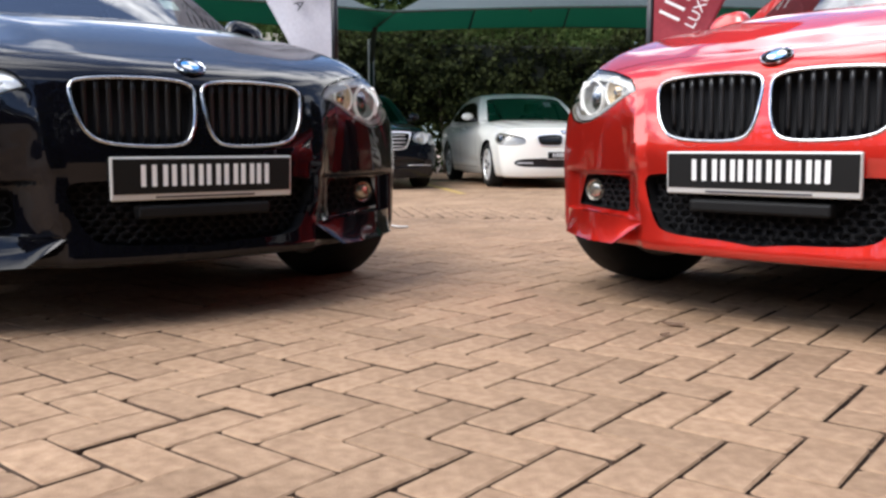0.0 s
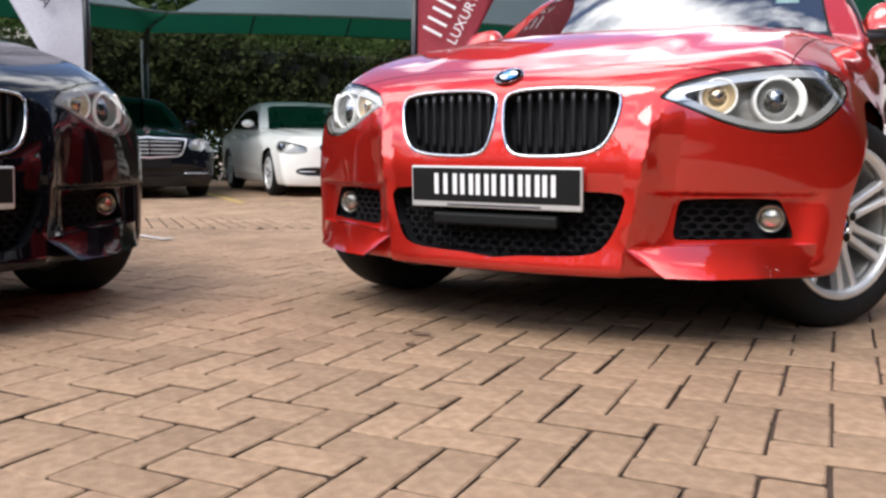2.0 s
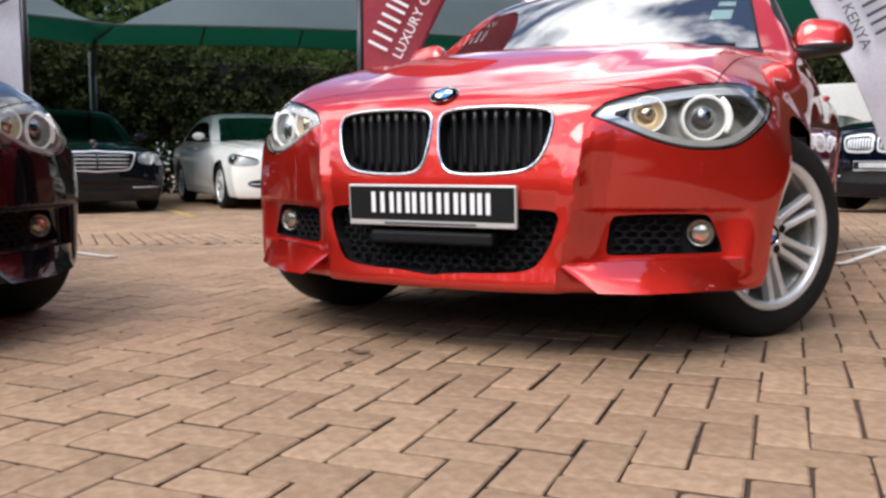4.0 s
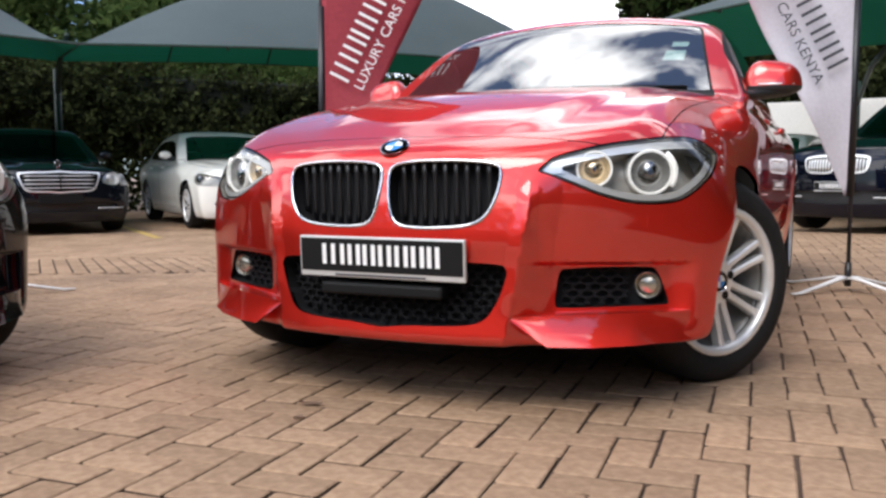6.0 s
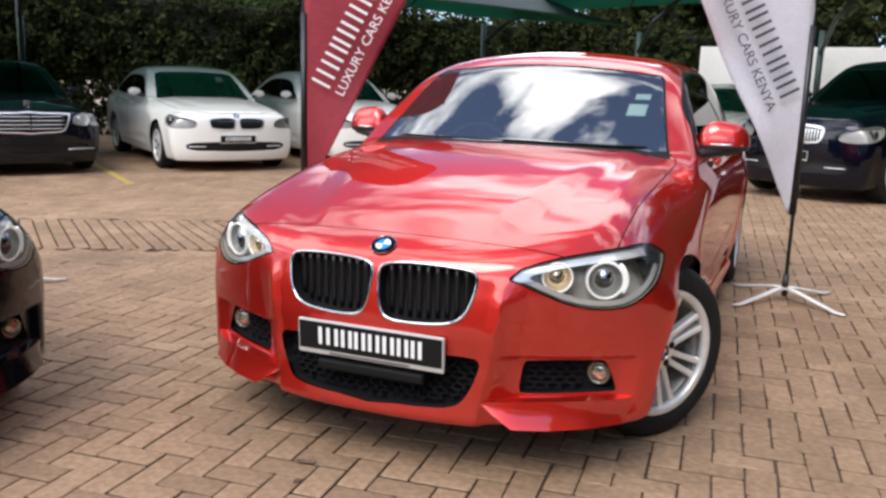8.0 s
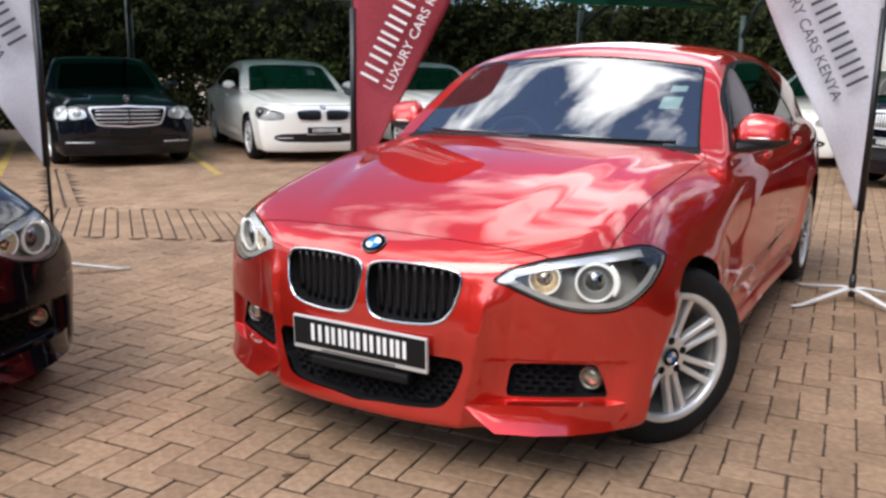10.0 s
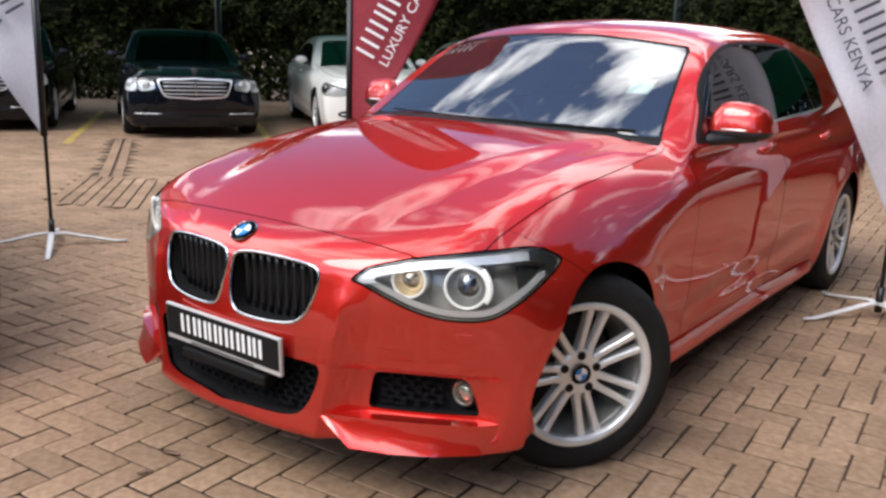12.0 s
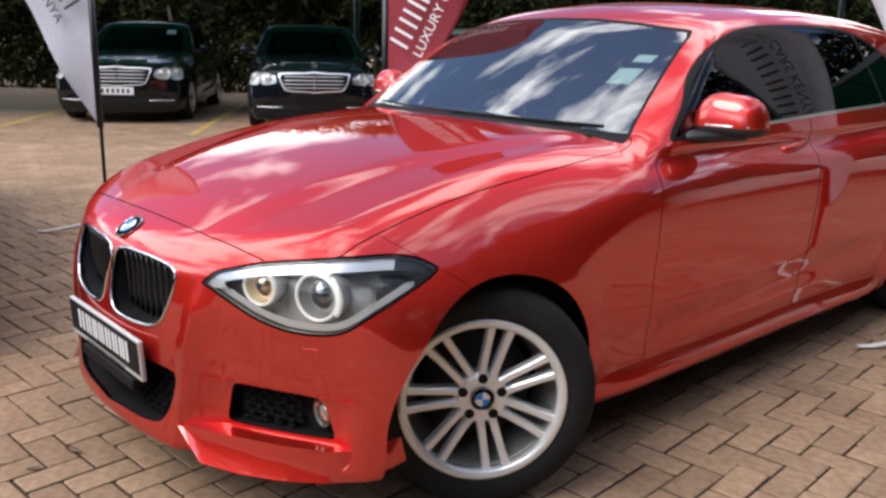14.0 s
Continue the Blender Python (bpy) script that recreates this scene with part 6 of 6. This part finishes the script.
def canopy(corners, peak, rise, label):
    """A shade sail: four corners, drawn up to a peak, grey above and green below, with a hem rope."""
    a, b, c, d = (Vector(p) for p in corners)
    ob = hold("shade_canopy", Matrix.Identity(4), label, "canopy", "shade canopies")
    n = 24
    for name, mat, lift in (("upper_cloth", M_SAIL_TOP, 0.02), ("lower_cloth", M_SAIL_LOW, -0.02)):
        bm = bmesh.new()
        rows = []
        for i in range(n + 1):
            row = []
            for j in range(n + 1):
                u, v = i / n, j / n
                p = a.lerp(b, u).lerp(d.lerp(c, u), v)
                k = (1 - abs(2 * u - 1) ** 1.6) * (1 - abs(2 * (v ** peak) - 1) ** 1.6)
                dip = 0.16 * (math.sin(math.pi * u) * (1 - v) ** 6 + math.sin(math.pi * u) * v**6)
                row.append(bm.verts.new(p + Vector((0, 0, lift + rise * k + dip))))
            rows.append(row)
        for r0, r1 in zip(rows, rows[1:]):
            for j in range(n):
                bm.faces.new((r0[j], r1[j], r1[j + 1], r0[j + 1]))
        part(name, bm, mat, ob, "grey shade cloth" if lift > 0 else "green shade cloth", True)
    for u in (0.2, 0.4, 0.6, 0.8):
        pts = []
        for v in np.linspace(0, 1, 13):
            k = (1 - abs(2 * u - 1) ** 1.6) * (1 - abs(2 * (v ** peak) - 1) ** 1.6)
            dip = 0.16 * math.sin(math.pi * u) * ((1 - v) ** 6 + v**6)
            pts.append(a.lerp(b, u).lerp(d.lerp(c, u), v) + Vector((0, 0, rise * k + dip - 0.045)))
        part("seam", rod(pts, 0.018, 6), M_GREEN_STEEL, ob, "dark seam under the cloth")
    for p, q in ((a, b), (b, c), (c, d), (d, a)):
        pts = [p.lerp(q, t) + Vector((0, 0, 0.16 * math.sin(math.pi * t) if (p, q) in ((a, b), (c, d)) else 0.0)) for t in np.linspace(0, 1, 9)]
        part("hem", rod(pts, 0.02, 6), M_GREEN_STEEL, ob)
    return ob


def shade_post(p, to, tall=2.75):
    ob = hold("shade_post", Matrix.Translation(p), "dark green steel post that carries the canopy", "post", "canopy posts")
    part("column", rod([(0, 0, -0.05), (0, 0, tall)], 0.065, 14), M_GREEN_STEEL, ob, "", True)
    end = Vector(to) - Vector(p)
    part("arm", rod([(0, 0, tall - 0.45), end * 0.35 + Vector((0, 0, tall * 0.62)), end * 0.96], [0.05, 0.045, 0.04], 10), M_GREEN_STEEL, ob, "", True)
    part("base_plate", box((0.3, 0.3, 0.02), (0, 0, 0.01), 0.004), M_GREEN_STEEL, ob)


F, B = -5.2, -0.1
for s0, s1 in ((-17.0, -8.51), (-8.49, -0.01), (0.01, 9.9)):
    canopy([row_at(s0, F, 2.5), row_at(s1, F, 2.5), row_at(s1, B, 2.9), row_at(s0, B, 2.9)], 1.0, 1.85, "grey-topped green shade canopy over the parked cars")
for s in (-8.5, 0.0, 10.0):
    shade_post(row_at(s, 0, 0), row_at(s, -3.2, 3.05))
canopy([(-2.4, 10.9, 2.85), (7.5, 6.4, 2.95), (8.6, 13.7, 2.85), (-5.0, 15.8, 2.8)], 1.0, 1.0, "grey-topped green shade canopy over the parked cars")
shade_post(Vector((1.45, 16.5, 0)), (2.0, 13.0, 3.1), 2.5)
shade_post(Vector((-2.4, 17.4, 0)), (-1.0, 14.0, 3.1), 2.5)


def bay_line(a, b):
    bm = bmesh.new()
    a, b = Vector(a), Vector(b)
    side = Vector((-(b - a).y, (b - a).x, 0)).normalized() * 0.05
    rows = []
    for t in np.linspace(0, 1, 24):
        p = a.lerp(b, t)
        z = float(sunk(p.x, p.y)) + 0.0035
        rows.append([bm.verts.new((p.x + side.x * q, p.y + side.y * q, z)) for q in (-1, 1)])
    for p, q in zip(rows, rows[1:]):
        bm.faces.new((p[0], q[0], q[1], p[1]))
    return tagged(part("bay_line", bm, M_YELLOW, None, "worn yellow parking line on the paving"), category="line", kind="structure")


bay_line((-6.25, 5.15, 0), (-9.3, 7.4, 0))
bay_line((-8.2, 3.45, 0), (-12.2, 6.4, 0))
bay_line((-9.8, 1.3, 0), (-13.5, 4.0, 0))

lay_pavers()
